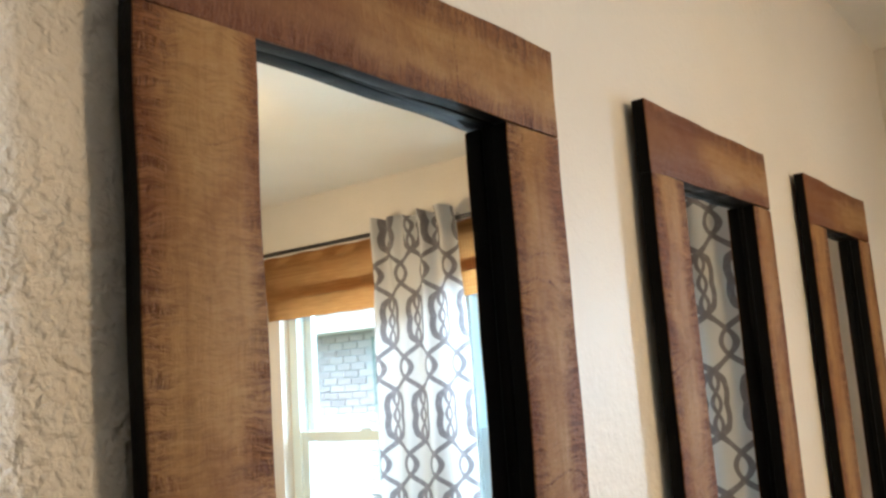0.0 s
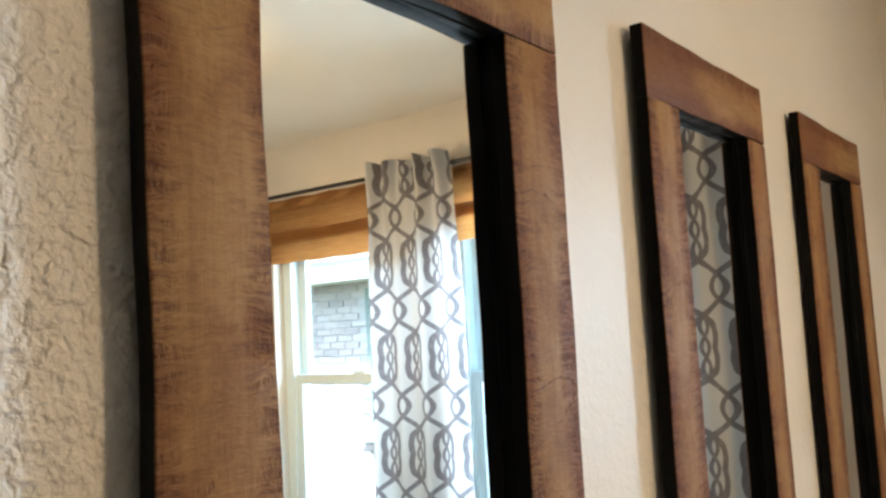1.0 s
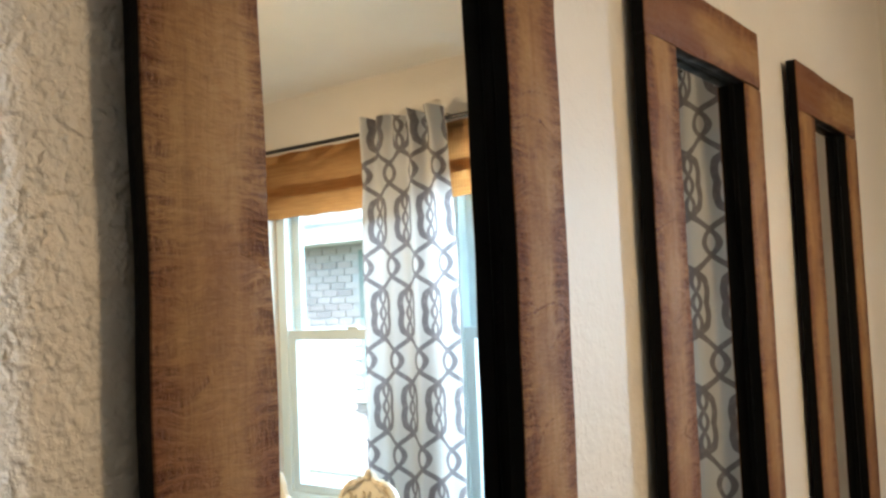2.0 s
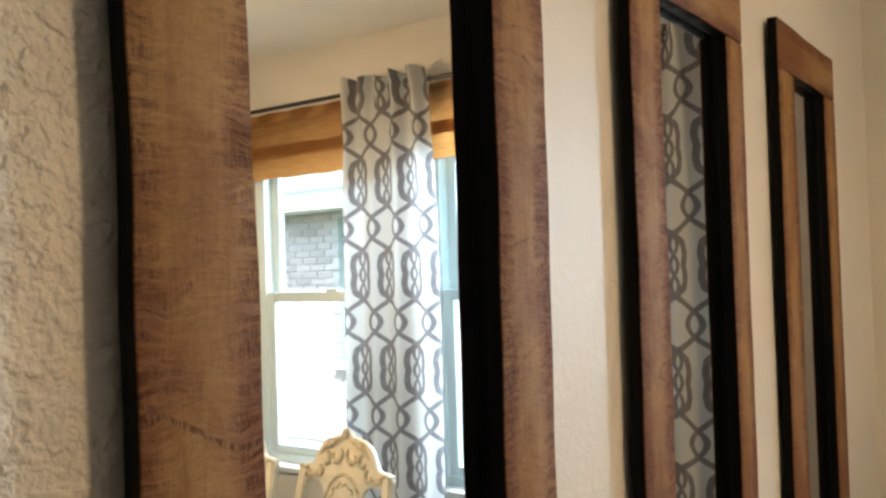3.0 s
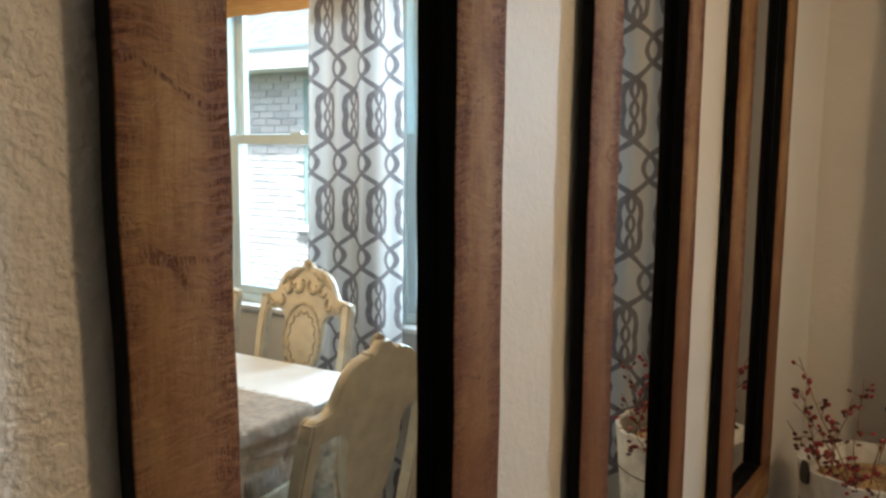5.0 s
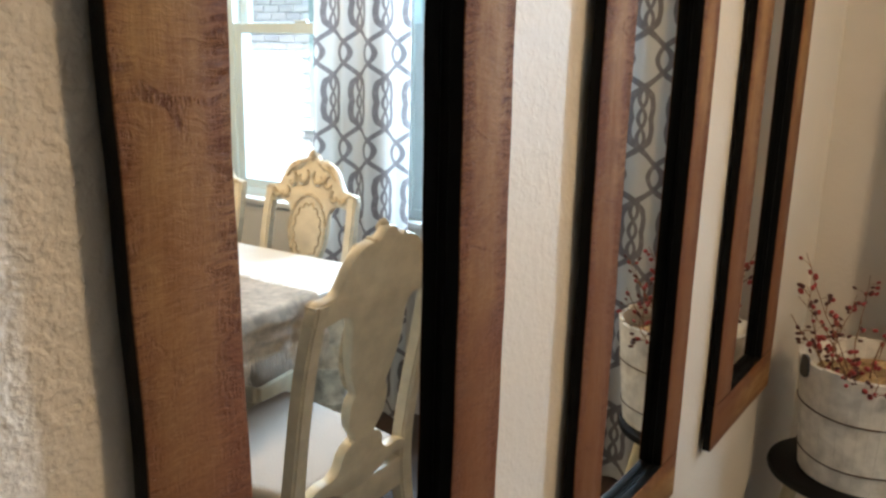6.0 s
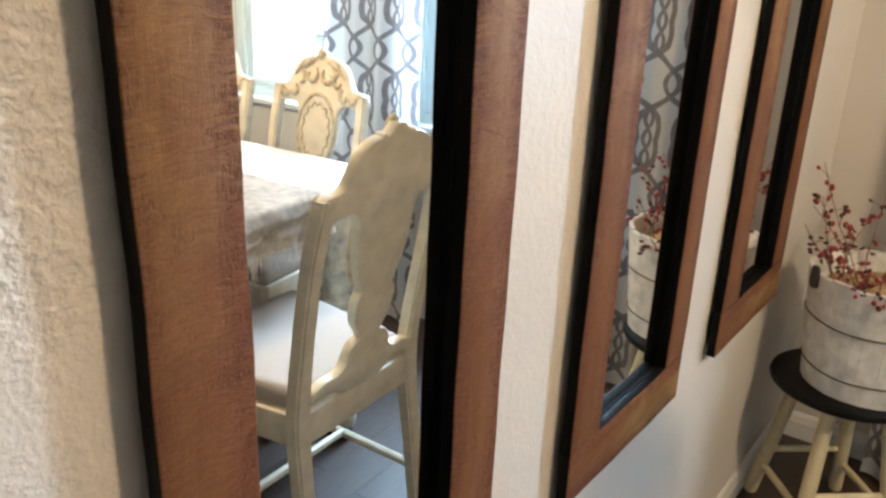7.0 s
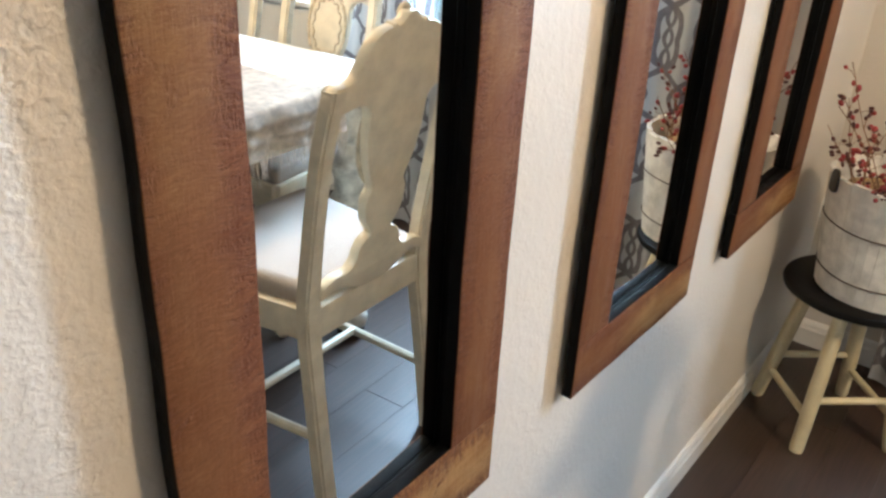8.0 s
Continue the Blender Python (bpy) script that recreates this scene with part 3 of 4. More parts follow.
framed_mirror(2.119, 2.547, 2.222, 2.458, 0.609, 1.961, 0.701, 1.873, 40, 0.0210, 0.0, 0.0)


# ---- dining chairs ----
def dining_chair():
    ob = thing("dining_chair", "antique cream carved dining chair with oval back and linen seat", "chair", group="chairs round the table")
    # local: seat faces -y, back at y = 0, x across
    def post(s):
        pts = spline([(0.172 * s, 0.035, 0.0), (0.170 * s, 0.012, 0.20), (0.165 * s, -0.012, 0.44), (0.166 * s, 0.0, 0.60), (0.172 * s, 0.035, 0.80), (0.166 * s, 0.062, 0.93)], 6)
        b2 = bmesh.new()
        rings = []
        for k, p in enumerate(pts):
            f = k / (len(pts) - 1)
            w, d = 0.019 - 0.003 * f + 0.003 * math.exp(-((p.z - 0.46) / 0.1) ** 2), 0.017
            rings.append([b2.verts.new(p + Vector((sx * w, sy * d, 0))) for sx, sy in ((-1, -1), (1, -1), (1, 1), (-1, 1))])
        for a, b in zip(rings, rings[1:]):
            for j in range(4):
                b2.faces.new((a[j], a[(j + 1) % 4], b[(j + 1) % 4], b[j]))
        b2.faces.new(list(reversed(rings[0])))
        b2.faces.new(rings[-1])
        bmesh.ops.recalc_face_normals(b2, faces=b2.faces)
        long = [e for e in b2.edges if abs((e.verts[0].co - e.verts[1].co).normalized().z) > 0.7]
        bmesh.ops.bevel(b2, geom=long, offset=0.005, segments=2, affect="EDGES")
        return part("back_post", b2, CREAM, ob, smooth=True)
    for s in (-1, 1):
        post(s)
    back = Matrix.Translation((0, 0.028, 0.70)) @ Matrix.Rotation(radians(-8.5), 4, "X")
    # crest and splat in one cut board, then carving laid on its face
    half = [(0.0, 0.352), (0.012, 0.350), (0.022, 0.338), (0.034, 0.330), (0.062, 0.327), (0.088, 0.314), (0.106, 0.292), (0.118, 0.266), (0.131, 0.246), (0.150, 0.240), (0.170, 0.238), (0.183, 0.226),
            (0.186, 0.208), (0.180, 0.192), (0.160, 0.188), (0.138, 0.190), (0.118, 0.194), (0.096, 0.190), (0.080, 0.172), (0.078, 0.140), (0.075, 0.10), (0.066, 0.06), (0.053, 0.028), (0.046, 0.010),
            (0.050, 0.0), (0.056, -0.014), (0.056, -0.040), (0.050, -0.066), (0.036, -0.088), (0.030, -0.100), (0.046, -0.108), (0.060, -0.126), (0.066, -0.150), (0.085, -0.166), (0.118, -0.166), (0.150, -0.182), (0.152, -0.204), (0.118, -0.196), (0.075, -0.208), (0.040, -0.222), (0.0, -0.226)]
    outline = mirrored(half)
    sm = [(p.x, p.y) for p in spline([(a, b, 0) for a, b in outline], 3, True)]
    b2 = plate(sm, -0.012, 0.012, 0.004)
    splat = part("carved_back", b2, CREAM, ob, smooth=True)
    splat.matrix_basis = back
    # medallion rim and scalloped inner line
    for name, rx, rz, rr, wav in (("medallion_rim", 0.073, 0.112, 0.0055, 0.0), ("medallion_border", 0.054, 0.084, 0.0032, 0.004)):
        pts = []
        for k in range(61):
            a = math.tau * k / 60
            q = 1 + wav / rx * math.cos(14 * a)
            pts.append((rx * q * math.cos(a), -0.0125, 0.108 + rz * q * math.sin(a)))
        m = part(name, tube(pts, rr, 8), CREAM_GOLD, splat, smooth=True)
    def scroll(cx, cz, r, turn, s, thick=0.007):
        pts, rad = [], []
        for k in range(26):
            f = k / 25
            a = turn + s * 4.6 * f
            q = r * (1 - 0.82 * f)
            pts.append((cx + q * math.cos(a), -0.014, cz + q * math.sin(a)))
            rad.append(thick * (0.55 + 0.6 * math.sin(math.pi * min(1, f * 1.1 + 0.05))))
        return tube(pts, rad, 8)
    for s in (-1, 1):
        for cx, cz, r, tn in ((0.036, 0.276, 0.030, 2.4), (0.078, 0.262, 0.028, 1.4), (0.104, 0.222, 0.022, 2.0), (0.160, 0.214, 0.022, 0.6), (0.132, 0.216, 0.014, 3.0), (0.060, 0.305, 0.014, 0.5)):
            part("scroll", scroll(s * cx, cz, r, tn if s > 0 else math.pi - tn, s), CREAM_GOLD, splat, smooth=True)
        part("leaf", tube([(s * 0.012, -0.013, 0.332), (s * 0.040, -0.017, 0.318), (s * 0.075, -0.017, 0.300), (s * 0.100, -0.013, 0.272)], [0.003, 0.007, 0.007, 0.003], 8), CREAM_GOLD, splat, smooth=True)
        for k in range(5):
            part("crest_rib", tube([(s * (0.040 + 0.015 * k), -0.012, 0.330 - 0.0075 * k - 0.0022 * k * k), (s * (0.042 + 0.015 * k), 0.011, 0.331 - 0.0075 * k - 0.0022 * k * k)], 0.0042, 6), CREAM, splat, smooth=True)
    part("crest_shell", lathe([(0.001, -0.014), (0.011, -0.012), (0.015, 0.0), (0.010, 0.014), (0.002, 0.020)], 14, None, (0, -0.010, 0.342)), CREAM_GOLD, splat, smooth=True)
    # seat
    def trapezoid(z0, z1, grow, bev):
        b3 = bmesh.new()
        w0, w1 = 0.168 + grow, 0.215 + grow
        co = [(-w0, -0.012 + grow), (w0, -0.012 + grow), (w1, -0.415 - grow), (-w1, -0.415 - grow)]
        lo = [b3.verts.new((x, y, z0)) for x, y in co]
        hi = [b3.verts.new((x, y, z1)) for x, y in co]
        b3.faces.new(lo)
        b3.faces.new(list(reversed(hi)))
        for j in range(4):
            b3.faces.new((lo[(j + 1) % 4], lo[j], hi[j], hi[(j + 1) % 4]))
        bmesh.ops.recalc_face_normals(b3, faces=b3.faces)
        if bev:
            bmesh.ops.bevel(b3, geom=b3.edges[:], offset=bev, segments=4, profile=0.6, affect="EDGES")
        return b3
    part("back_rail", box(-0.150, 0.150, -0.030, 0.000, 0.405, 0.476, 0.004), CREAM, ob, smooth=True)
    part("front_rail", plate([(p.x, p.y) for p in spline([(-0.20, 0.476, 0), (0.20, 0.476, 0), (0.20, 0.400, 0), (0.10, 0.410, 0), (0.0, 0.392, 0), (-0.10, 0.410, 0), (-0.20, 0.400, 0)], 1, True)], -0.418, -0.392, 0.004), CREAM, ob, smooth=True)
    for s in (-1, 1):
        q = part("side_rail", box(-0.013, 0.013, -0.395, -0.01, 0.405, 0.476, 0.004), CREAM, ob, smooth=True)
        q.matrix_basis = pose(0.160 * s, -0.01, 0, 0, 0, 6.2 * s)
        lp = lathe([(0.012, 0.0), (0.020, 0.012), (0.018, 0.03), (0.014, 0.05), (0.017, 0.14), (0.022, 0.26), (0.027, 0.36), (0.024, 0.38), (0.027, 0.40), (0.027, 0.44)], 16, None, (0.197 * s, -0.395, 0))
        part("front_leg", lp, CREAM, ob, smooth=True)
        part("side_stretcher", tube([(0.168 * s, 0.010, 0.175), (0.193 * s, -0.388, 0.165)], 0.0105, 8), CREAM, ob, smooth=True)
    part("cross_stretcher", tube([(-0.180, -0.22, 0.171), (0.180, -0.22, 0.171)], 0.0105, 8), CREAM, ob, smooth=True)
    part("seat_cushion", trapezoid(0.468, 0.520, -0.010, 0.022), LINEN, ob, "pale linen upholstered seat", smooth=True)
    return ob


chair = dining_chair()
for y in (-1.285, -1.765):
    copy_thing(chair, pose(2.455, y, 0, 0, 0, -90))
chair.matrix_basis = pose(1.800, -0.548, 0) @ Matrix.Diagonal((1.10, 1, 1, 1))

# ---- dining table ----
TX0, TX1, TY0, TY1, TZ = 1.195, 2.385, -2.60, -0.903, 0.762
table = thing("dining_table", "white painted dining table with turned legs", "table")
part("tabletop", box(TX0, TX1, TY0, TY1, TZ - 0.030, TZ, 0.008, 3), WHITE_TOP, table, "chalk white tabletop", smooth=True)
part("top_moulding", box(TX0 + 0.015, TX1 - 0.015, TY0 + 0.015, TY1 - 0.015, TZ - 0.046, TZ - 0.030, 0.005), WHITE_TOP, table)
for a, b, c, d in ((TX0 + 0.09, TX1 - 0.09, TY1 - 0.055, TY1 - 0.035), (TX0 + 0.09, TX1 - 0.09, TY0 + 0.08, TY0 + 0.10), (TX0 + 0.08, TX0 + 0.10, TY0 + 0.1, TY1 - 0.1), (TX1 - 0.10, TX1 - 0.08, TY0 + 0.1, TY1 - 0.1)):
    part("apron", box(a, b, c, d, TZ - 0.135, TZ - 0.046, 0.003), LEG_PAINT, table)
LEGP = [(0.030, 0.0), (0.046, 0.012), (0.052, 0.035), (0.045, 0.062), (0.030, 0.078), (0.026, 0.092), (0.040, 0.105), (0.043, 0.118), (0.034, 0.135), (0.030, 0.15), (0.034, 0.22), (0.045, 0.29), (0.056, 0.335), (0.058, 0.36), (0.050, 0.378),
        (0.036, 0.388), (0.054, 0.400), (0.057, 0.414), (0.046, 0.430), (0.044, 0.470), (0.050, 0.490), (0.060, 0.505), (0.060, 0.518), (0.044, 0.530), (0.034, 0.552), (0.032, 0.575), (0.046, 0.590), (0.046, 0.605), (0.042, 0.62), (0.042, 0.70)]
for x in (TX0 + 0.18, TX1 - 0.18):
    for y in (TY0 + 0.05, TY1 - 0.05):
        leg = part("leg", lathe(LEGP, 24, None, (x, y, 0.016)), LEG_PAINT, table, "distressed turned baluster leg", smooth=True)
        part("foot_pad", lathe([(0.034, 0.0), (0.040, 0.004), (0.040, 0.014), (0.032, 0.018)], 18, None, (x, y, 0)), STOOL_BLACK, leg, "black foot pad", smooth=True)

# ---- table runner with fringe ----
RX0, RX1 = 1.49, 2.09
runner = thing("table_runner", "taupe woven table runner with frayed fringe, hanging over the edge", "table runner")
rnd = random.Random(5)
bm = bmesh.new()
path = [(TY0 + 0.5 + (TY1 - 0.004 - TY0 - 0.5) * k / 30, TZ + 0.004) for k in range(31)] + [(TY1 + 0.004, TZ + 0.001), (TY1 + 0.009, TZ - 0.008)] + [(TY1 + 0.011 + 0.004 * math.sin(k), TZ - 0.02 - 0.075 * k / 14) for k in range(15)]
rows = []
for i, (y, z) in enumerate(path):
    hang = max(0.0, (TZ - z) / 0.13)
    row = []
    for j in range(41):
        s = j / 40
        row.append(bm.verts.new((RX0 + (RX1 - RX0) * s + 0.004 * math.sin(i * 0.9) + 0.01 * hang * math.sin(7 * s), y + hang * (0.016 * (1 + math.sin(26 * s + 1.0)) + 0.008 * math.sin(61 * s + 7 * hang)), z + 0.0016 * abs(math.sin(9 * s + 5 * y)) + 0.0)))
    rows.append(row)
for a, b in zip(rows, rows[1:]):
    for j in range(40):
        bm.faces.new((a[j], a[j + 1], b[j + 1], b[j]))
bmesh.ops.solidify(bm, geom=bm.faces[:], thickness=-0.0025)
part("cloth", bm, RUNNER, runner, smooth=True)
bm = bmesh.new()
zlow = path[-1][1]
for k in range(120):
    s = k / 119
    x = RX0 + (RX1 - RX0) * s
    y = TY1 + 0.012 + 0.014 * (1 + math.sin(26 * s + 1.0))
    ln = rnd.uniform(0.03, 0.065)
    dx, dy = rnd.uniform(-0.012, 0.012), rnd.uniform(-0.008, 0.01)
    tube([(x, y, zlow + 0.004), (x + dx * 0.4, y + dy * 0.3, zlow - ln * 0.5), (x + dx, y + dy, zlow - ln)], [0.0016, 0.0013, 0.0006], 4, bm)
for k in range(90):
    y = TY1 - 0.02 - 1.0 * k / 89
    ln = rnd.uniform(0.012, 0.03)
    tube([(RX1, y, TZ + 0.005), (RX1 + ln, y + rnd.uniform(-0.008, 0.008), TZ + 0.003)], [0.0014, 0.0006], 4, bm)
tagged(part("fringe", bm, RUNNER, runner, "frayed taupe fringe"), kind="stuff")

# ---- pendant over the table ----
pend = thing("pendant_light", "pendant lamp with a cream fabric drum shade over the table", "ceiling lamp", pose(1.84, -1.56, 0))
part("cord", tube([(0, 0, 2.05), (0, 0, CEIL)], 0.004, 8), DARK_METAL, pend)
part("canopy", lathe([(0.06, -0.02), (0.06, -0.002), (0.0, -0.001)], 24, None, (0, 0, CEIL)), DARK_METAL, pend)
part("holder", lathe([(0.020, 2.005), (0.022, 2.015), (0.020, 2.05), (0.004, 2.055)], 24), DARK_METAL, pend)
bm = bmesh.new()
rings = [[bm.verts.new((r * math.cos(math.tau * k / 40), r * math.sin(math.tau * k / 40), z)) for k in range(40)] for r, z in ((0.150, 1.985), (0.140, 2.17))]
for k in range(40):
    bm.faces.new((rings[0][k], rings[0][(k + 1) % 40], rings[1][(k + 1) % 40], rings[1][k]))
part("shade", bm, SHADE_CLOTH, pend, "cream fabric drum shade", smooth=True)
for r, z in ((0.150, 1.985), (0.140, 2.17)):
    part("rim", tube([(r * math.cos(math.tau * k / 40), r * math.sin(math.tau * k / 40), z) for k in range(41)], 0.003, 6), DARK_METAL, pend)
for k in range(3):
    a = math.tau * k / 3
    part("spoke", tube([(0, 0, 2.04), (0.141 * math.cos(a), 0.141 * math.sin(a), 2.168)], 0.002, 6), DARK_METAL, pend)

# ---- stool ----
SX, SY = 2.649, -0.177
stool = thing("stool", "round black-topped stool with pale yellow splayed legs", "stool", pose(SX, SY, 0, 0, 0, 0))
SEAT_Z = 0.407
part("seat", lathe([(0.11, 0.0), (0.164, 0.002), (0.174, 0.008), (0.177, 0.016), (0.174, 0.025), (0.164, 0.029), (0.0, 0.029)], 48, None, (0, 0, SEAT_Z - 0.029)), STOOL_BLACK, stool, "satin black round seat", smooth=True)
LEGS = []
for k in range(4):
    a = radians(90 * k + 86)
    f, tp = Vector((0.172 * math.cos(a), 0.172 * math.sin(a), 0)), Vector((0.105 * math.cos(a), 0.105 * math.sin(a), SEAT_Z - 0.028))
    LEGS.append((f, tp))
    part("leg", tube([f, f.lerp(tp, 0.03), f.lerp(tp, 0.5), tp], [0.0155, 0.0175, 0.0185, 0.0165], 16), STOOL_CREAM, stool, smooth=True)
for k in range(4):
    h = (0.10, 0.15)[k % 2] / SEAT_Z
    a, b = LEGS[k], LEGS[(k + 1) % 4]
    part("stretcher", tube([a[0].lerp(a[1], h), b[0].lerp(b[1], h)], 0.0095, 10), STOOL_CREAM, stool, smooth=True)

# ---- pail ----
PX, PY = 2.653, -0.209
pail = thing("pail", "whitewashed wooden pail with wire bands, on the stool", "bucket", pose(PX, PY, SEAT_Z + 0.001, 0, 0, 0))
PH, R0, R1 = 0.280, 0.139, 0.168
NST = 22
for k in range(NST):
    a0, a1 = math.tau * (k + 0.006) / NST, math.tau * (k + 0.994) / NST
    bm = bmesh.new()
    def ringpt(r, a, z):
        return bm.verts.new((r * math.cos(a), r * math.sin(a), z))
    vs = []
    top = PH + 0.003 * math.sin(k * 2.3)
    for z, r in ((0.0, R0), (top, R1)):
        vs.append([ringpt(r, a0, z), ringpt(r + 0.001, (a0 + a1) / 2, z), ringpt(r, a1, z), ringpt(r - 0.011, a1, z), ringpt(r - 0.011, (a0 + a1) / 2, z), ringpt(r - 0.011, a0, z)])
    for j in range(6):
        bm.faces.new((vs[0][j], vs[0][(j + 1) % 6], vs[1][(j + 1) % 6], vs[1][j]))
    bm.faces.new(list(reversed(vs[0])))
    bm.faces.new(vs[1])
    for f in bm.faces:
        c = f.calc_center_median()
        f.material_index = 1 if f.normal.xy.dot(c.xy) < -0.02 and abs(f.normal.z) < 0.5 else 0
    part("stave", bm, [PAIL, PAIL_IN], pail)
part("pail_bottom", lathe([(0.126, 0.004), (0.128, 0.016), (0.0, 0.016)], 30), PAIL_IN, pail)
for z in (0.052, 0.172):
    r = R0 + (R1 - R0) * z / PH + 0.0022
    part("wire_band", tube([(r * math.cos(math.tau * q / 48), r * math.sin(math.tau * q / 48), z + 0.002 * math.sin(q * 0.5)) for q in range(49)], 0.0017, 6), WIRE, pail, "thin rusty wire band", smooth=True)
for a in (radians(128), radians(308)):
    q = part("ear", plate([(p.x, p.y) for p in spline([(-0.014, 0.0, 0), (-0.016, 0.03, 0), (-0.010, 0.048, 0), (0.010, 0.048, 0), (0.016, 0.03, 0), (0.014, 0.0, 0)], 4, True)], -0.004, 0.003, 0.001), DARK_METAL, pail, "black iron handle ear")
    q.matrix_basis = pose((R1 + 0.001) * math.cos(a), (R1 + 0.001) * math.sin(a), PH - 0.035, 0, 0, math.degrees(a) + 90)

# ---- berry branches in the pail ----
bunch = thing("berry_branches", "dry twigs with red and dark berries in the pail", "dried plant", pose(PX, PY, SEAT_Z + 0.02, 0, 0, 0))
rnd = random.Random(12)
bm = lathe([(0.12, 0.15), (0.140, 0.19), (0.12, 0.222), (0.06, 0.24), (0.0, 0.243)], 26)
for v in bm.verts:
    v.co += Vector((rnd.uniform(-1, 1), rnd.uniform(-1, 1), rnd.uniform(-1, 1))) * 0.007
part("straw", bm, STRAW, bunch, "dry straw filling")
icos = bmesh.new()
bmesh.ops.create_icosphere(icos, subdivisions=2, radius=1.0)
ico_co = [v.co.copy() for v in icos.verts]
ico_f = [[v.index for v in f.verts] for f in icos.faces]
icos.free()


berry_mesh = []
for mat, stout in ((BERRY, 0.85), (BERRY_DARK, 0.68)):
    me = bpy.data.meshes.new("berry")
    me.from_pydata([(c.x * stout, c.y * stout, c.z * 1.25) for c in ico_co], [], ico_f)
    me.polygons.foreach_set("use_smooth", [True] * len(me.polygons))
    me.materials.append(mat)
    berry_mesh.append(me)


def sprig(base, way, length, n, seed):
    r2 = random.Random(seed)
    twig, spots = bmesh.new(), []
    p, d = Vector(base), Vector(way).normalized()
    pts = [p.copy()]
    for k in range(9):
        d = (d + Vector((r2.uniform(-1, 1), r2.uniform(-1, 1), r2.uniform(-0.6, 0.5))) * 0.22).normalized()
        p = p + d * length / 9
        pts.append(p.copy())
    tube(pts, [0.0019 - 0.00012 * k for k in range(10)], 6, twig)
    for k in range(n):
        f = r2.uniform(0.25, 1.0)
        at = pts[min(9, int(f * 9))]
        dd = (d * 0.3 + Vector((r2.uniform(-1, 1), r2.uniform(-1, 1), r2.uniform(-0.5, 0.9)))).normalized()
        ln = r2.uniform(0.012, 0.045)
        mid = at + dd * ln * 0.5 + Vector((0, 0, 0.004))
        end = at + dd * ln
        tube([at, mid, end], 0.0007, 4, twig)
        cluster = r2.choice((1, 1, 2, 3))
        for c in range(cluster):
            spots.append((end + Vector((r2.uniform(-1, 1), r2.uniform(-1, 1), r2.uniform(-1, 1))) * 0.011 * (cluster > 1), r2.uniform(0.0048, 0.0070), dd, r2.random() < 0.5))
    tw = part("twig", twig, TWIG, bunch, smooth=True)
    for p, r, dd, red in spots:
        ob = new("berry", berry_mesh[0 if red else 1])
        ob.parent = tw
        ob.matrix_basis = Matrix.Translation(p) @ dd.to_track_quat("Z", "Y").to_matrix().to_4x4() @ Matrix.Scale(r, 4)


SPRIGS = [(-0.06, 0.04, -0.35, 0.25, 0.20), (-0.05, 0.0, -0.15, 0.15, 0.30), (-0.02, 0.03, -0.02, 0.2, 0.34), (0.03, 0.0, 0.1, 0.1, 0.36), (0.05, 0.03, 0.4, 0.3, 0.28), (0.02, -0.05, 0.2, -0.4, 0.26), (-0.05, -0.05, -0.5, -0.45, 0.20), (-0.07, 0.01, -0.7, 0.15, 0.17),
          (0.06, -0.03, 0.6, -0.2, 0.22), (0.0, -0.06, 0.0, -0.6, 0.17), (0.0, 0.06, 0.1, 0.35, 0.22), (-0.03, -0.02, -0.2, -0.15, 0.24), (-0.08, 0.05, -0.45, 0.1, 0.27), (-0.07, 0.03, -0.25, -0.1, 0.32), (-0.09, -0.01, -0.75, -0.1, 0.2), (-0.04, 0.07, -0.3, 0.3, 0.25)]
for k, (x, y, dx, dy, ln) in enumerate(SPRIGS):
    sprig((1.3 * x, 1.3 * y, 0.19), (dx, dy, 0.9), ln, 9, 100 + k)

# ---- outside ----
ground = part("ground", box(END_X + 0.25, 400, -300, 300, -0.6, -0.5), GROUND)
tagged(ground, "dry lawn strip between the houses", "ground", kind="structure")
HX = 7.0
house = thing("neighbour_house", "brick neighbour house with white eave and shingle roof", "house")
part("wall", box(HX + 0.02, HX + 6, -6.3, 4.5, -0.55, 2.35), MORTAR, house, "pale mortar behind the bricks")
part("fascia", box(HX - 0.42, HX - 0.38, -6.6, 4.8, 2.16, 2.36, 0.005), FASCIA, house, "white fascia board")
part("soffit", box(HX - 0.40, HX + 0.02, -6.6, 4.8, 2.17, 2.20), FASCIA, house)
bm = bmesh.new()
vs = [bm.verts.new(c) for c in ((HX - 0.45, -6.7, 2.37), (HX - 0.45, 4.9, 2.37), (HX + 3.2, 4.9, 4.2), (HX + 3.2, -6.7, 4.2))]
bm.faces.new(vs)
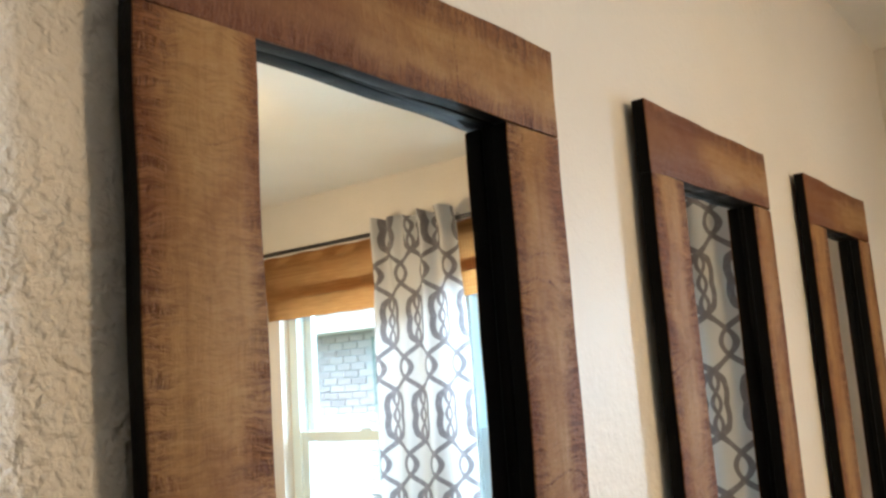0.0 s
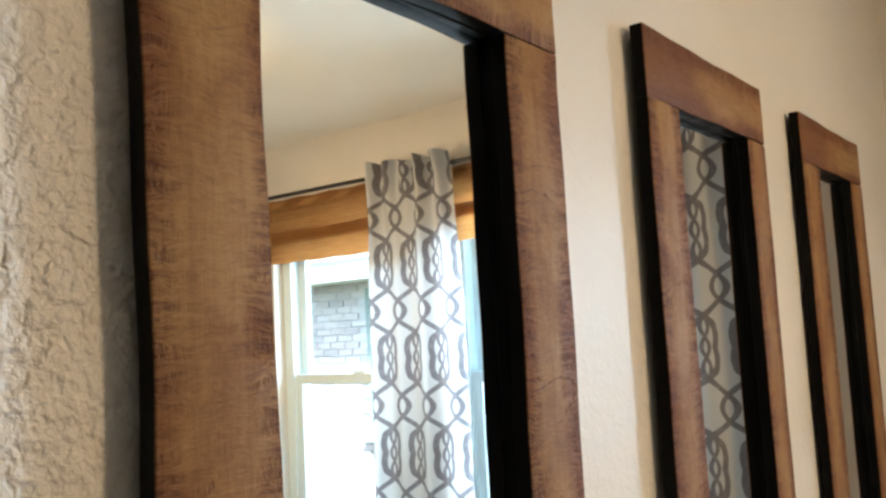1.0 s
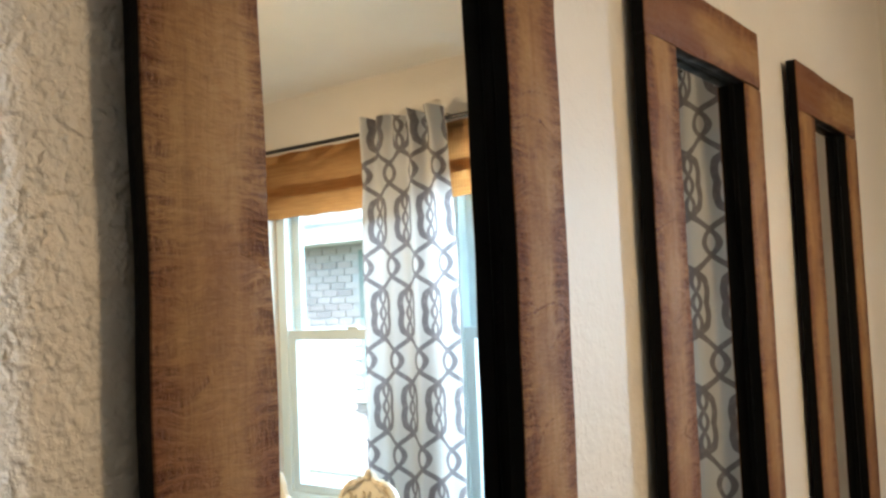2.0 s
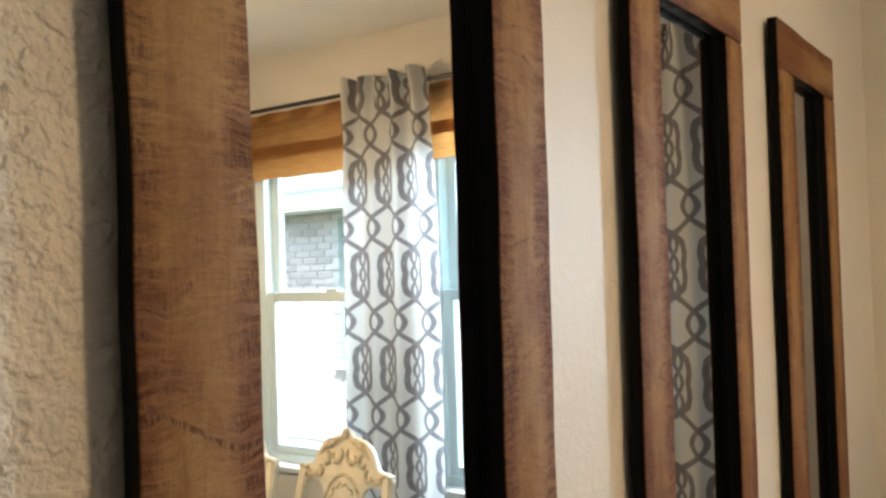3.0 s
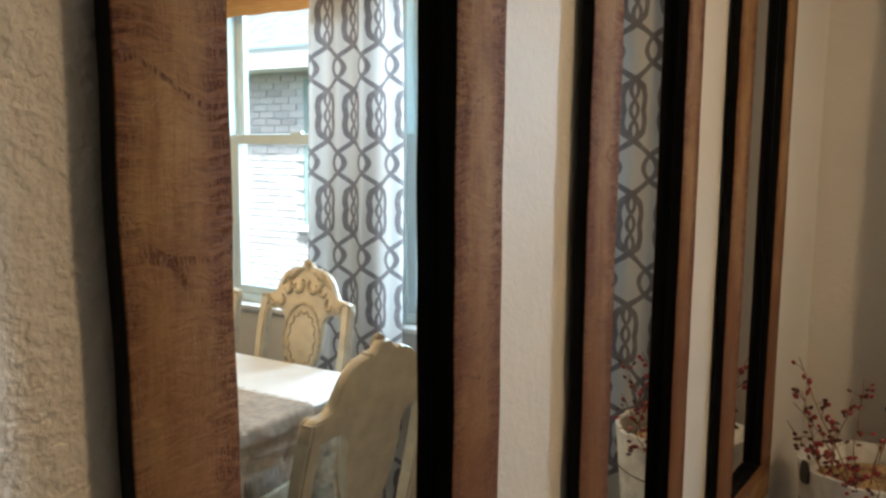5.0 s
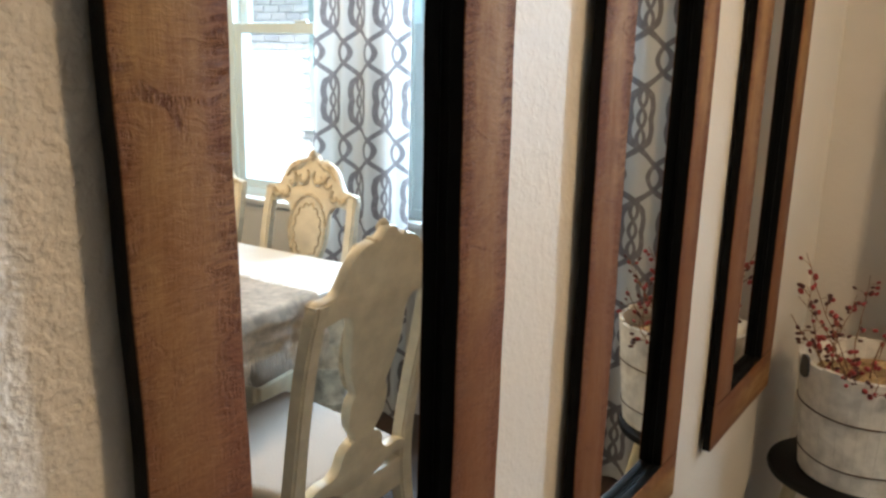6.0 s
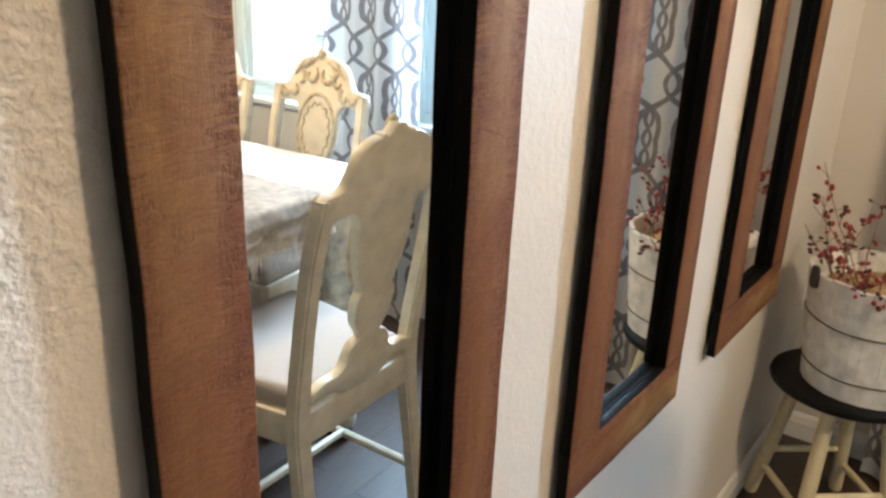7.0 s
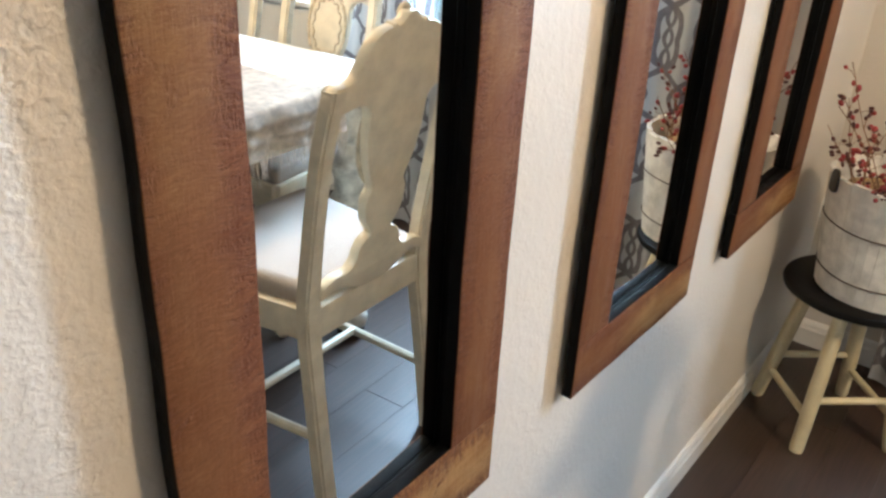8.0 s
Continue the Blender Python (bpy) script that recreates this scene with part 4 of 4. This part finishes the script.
bmesh.ops.solidify(bm, geom=bm.faces[:], thickness=0.05)
part("roof", bm, ROOFING, house, "grey shingle roof")
for wy in (-5.15, -1.5):
    hw = new("window")
    hw.parent = house
    bm = bmesh.new()
    for a, b, c, d in ((wy - 0.06, wy, 0.62, 2.1), (wy + 0.9, wy + 0.96, 0.62, 2.1), (wy, wy + 0.9, 2.04, 2.1), (wy, wy + 0.9, 0.62, 0.68), (wy, wy + 0.9, 1.35, 1.40)):
        box_into(bm, HX - 0.03, HX + 0.03, a, b, c, d)
    part("frame", bm, TEAL, hw)
    part("pane", box(HX + 0.0, HX + 0.01, wy, wy + 0.9, 0.68, 2.04), DARKPANE, hw)
    part("sill", box(HX - 0.07, HX + 0.03, wy - 0.12, wy + 1.02, 0.55, 0.62, 0.006), FASCIA, hw)

# ---- floorboards and bricks, pieces on shared meshes ----
bm = box(0, 1.2, 0, 0.1253, -0.016, 0, 0.0005, 1)
me = bpy.data.meshes.new("floorboard")
bm.to_mesh(me)
bm.free()
me.materials.append(FLOOR)
rnd = random.Random(8)
row = 0
y = WALL_Y - 0.1255
while y > -2.9:
    x = 0.0 - rnd.uniform(0.2, 1.0)
    while x < END_X - 0.02:
        ob = new("floorboard", me)
        ob.parent = floor
        length = min(1.2, END_X - x)
        ob.matrix_basis = pose(x, y, 0) @ Matrix.Diagonal((length / 1.2 * 0.9992, 1, 1, 1))
        x += 1.2
    y -= 0.1255
    row += 1

bm = box(0, 0.02, 0, 0.194, 0, 0.062, 0.003, 1)
me = bpy.data.meshes.new("brick")
bm.to_mesh(me)
bm.free()
me.materials.append(BRICK)
rows = 0
z = -0.2
while z < 2.16:
    y = -6.25 + (0.1 if rows % 2 else 0.0)
    while y < -3.8:
        inside = -5.28 < y + 0.097 < -4.12 and 0.52 < z + 0.03 < 2.1
        if not inside:
            ob = new("brick", me)
            ob.parent = house
            ob.matrix_basis = pose(HX + 0.002 * rnd.random(), y, z)
        y += 0.204
    z += 0.0735
    rows += 1
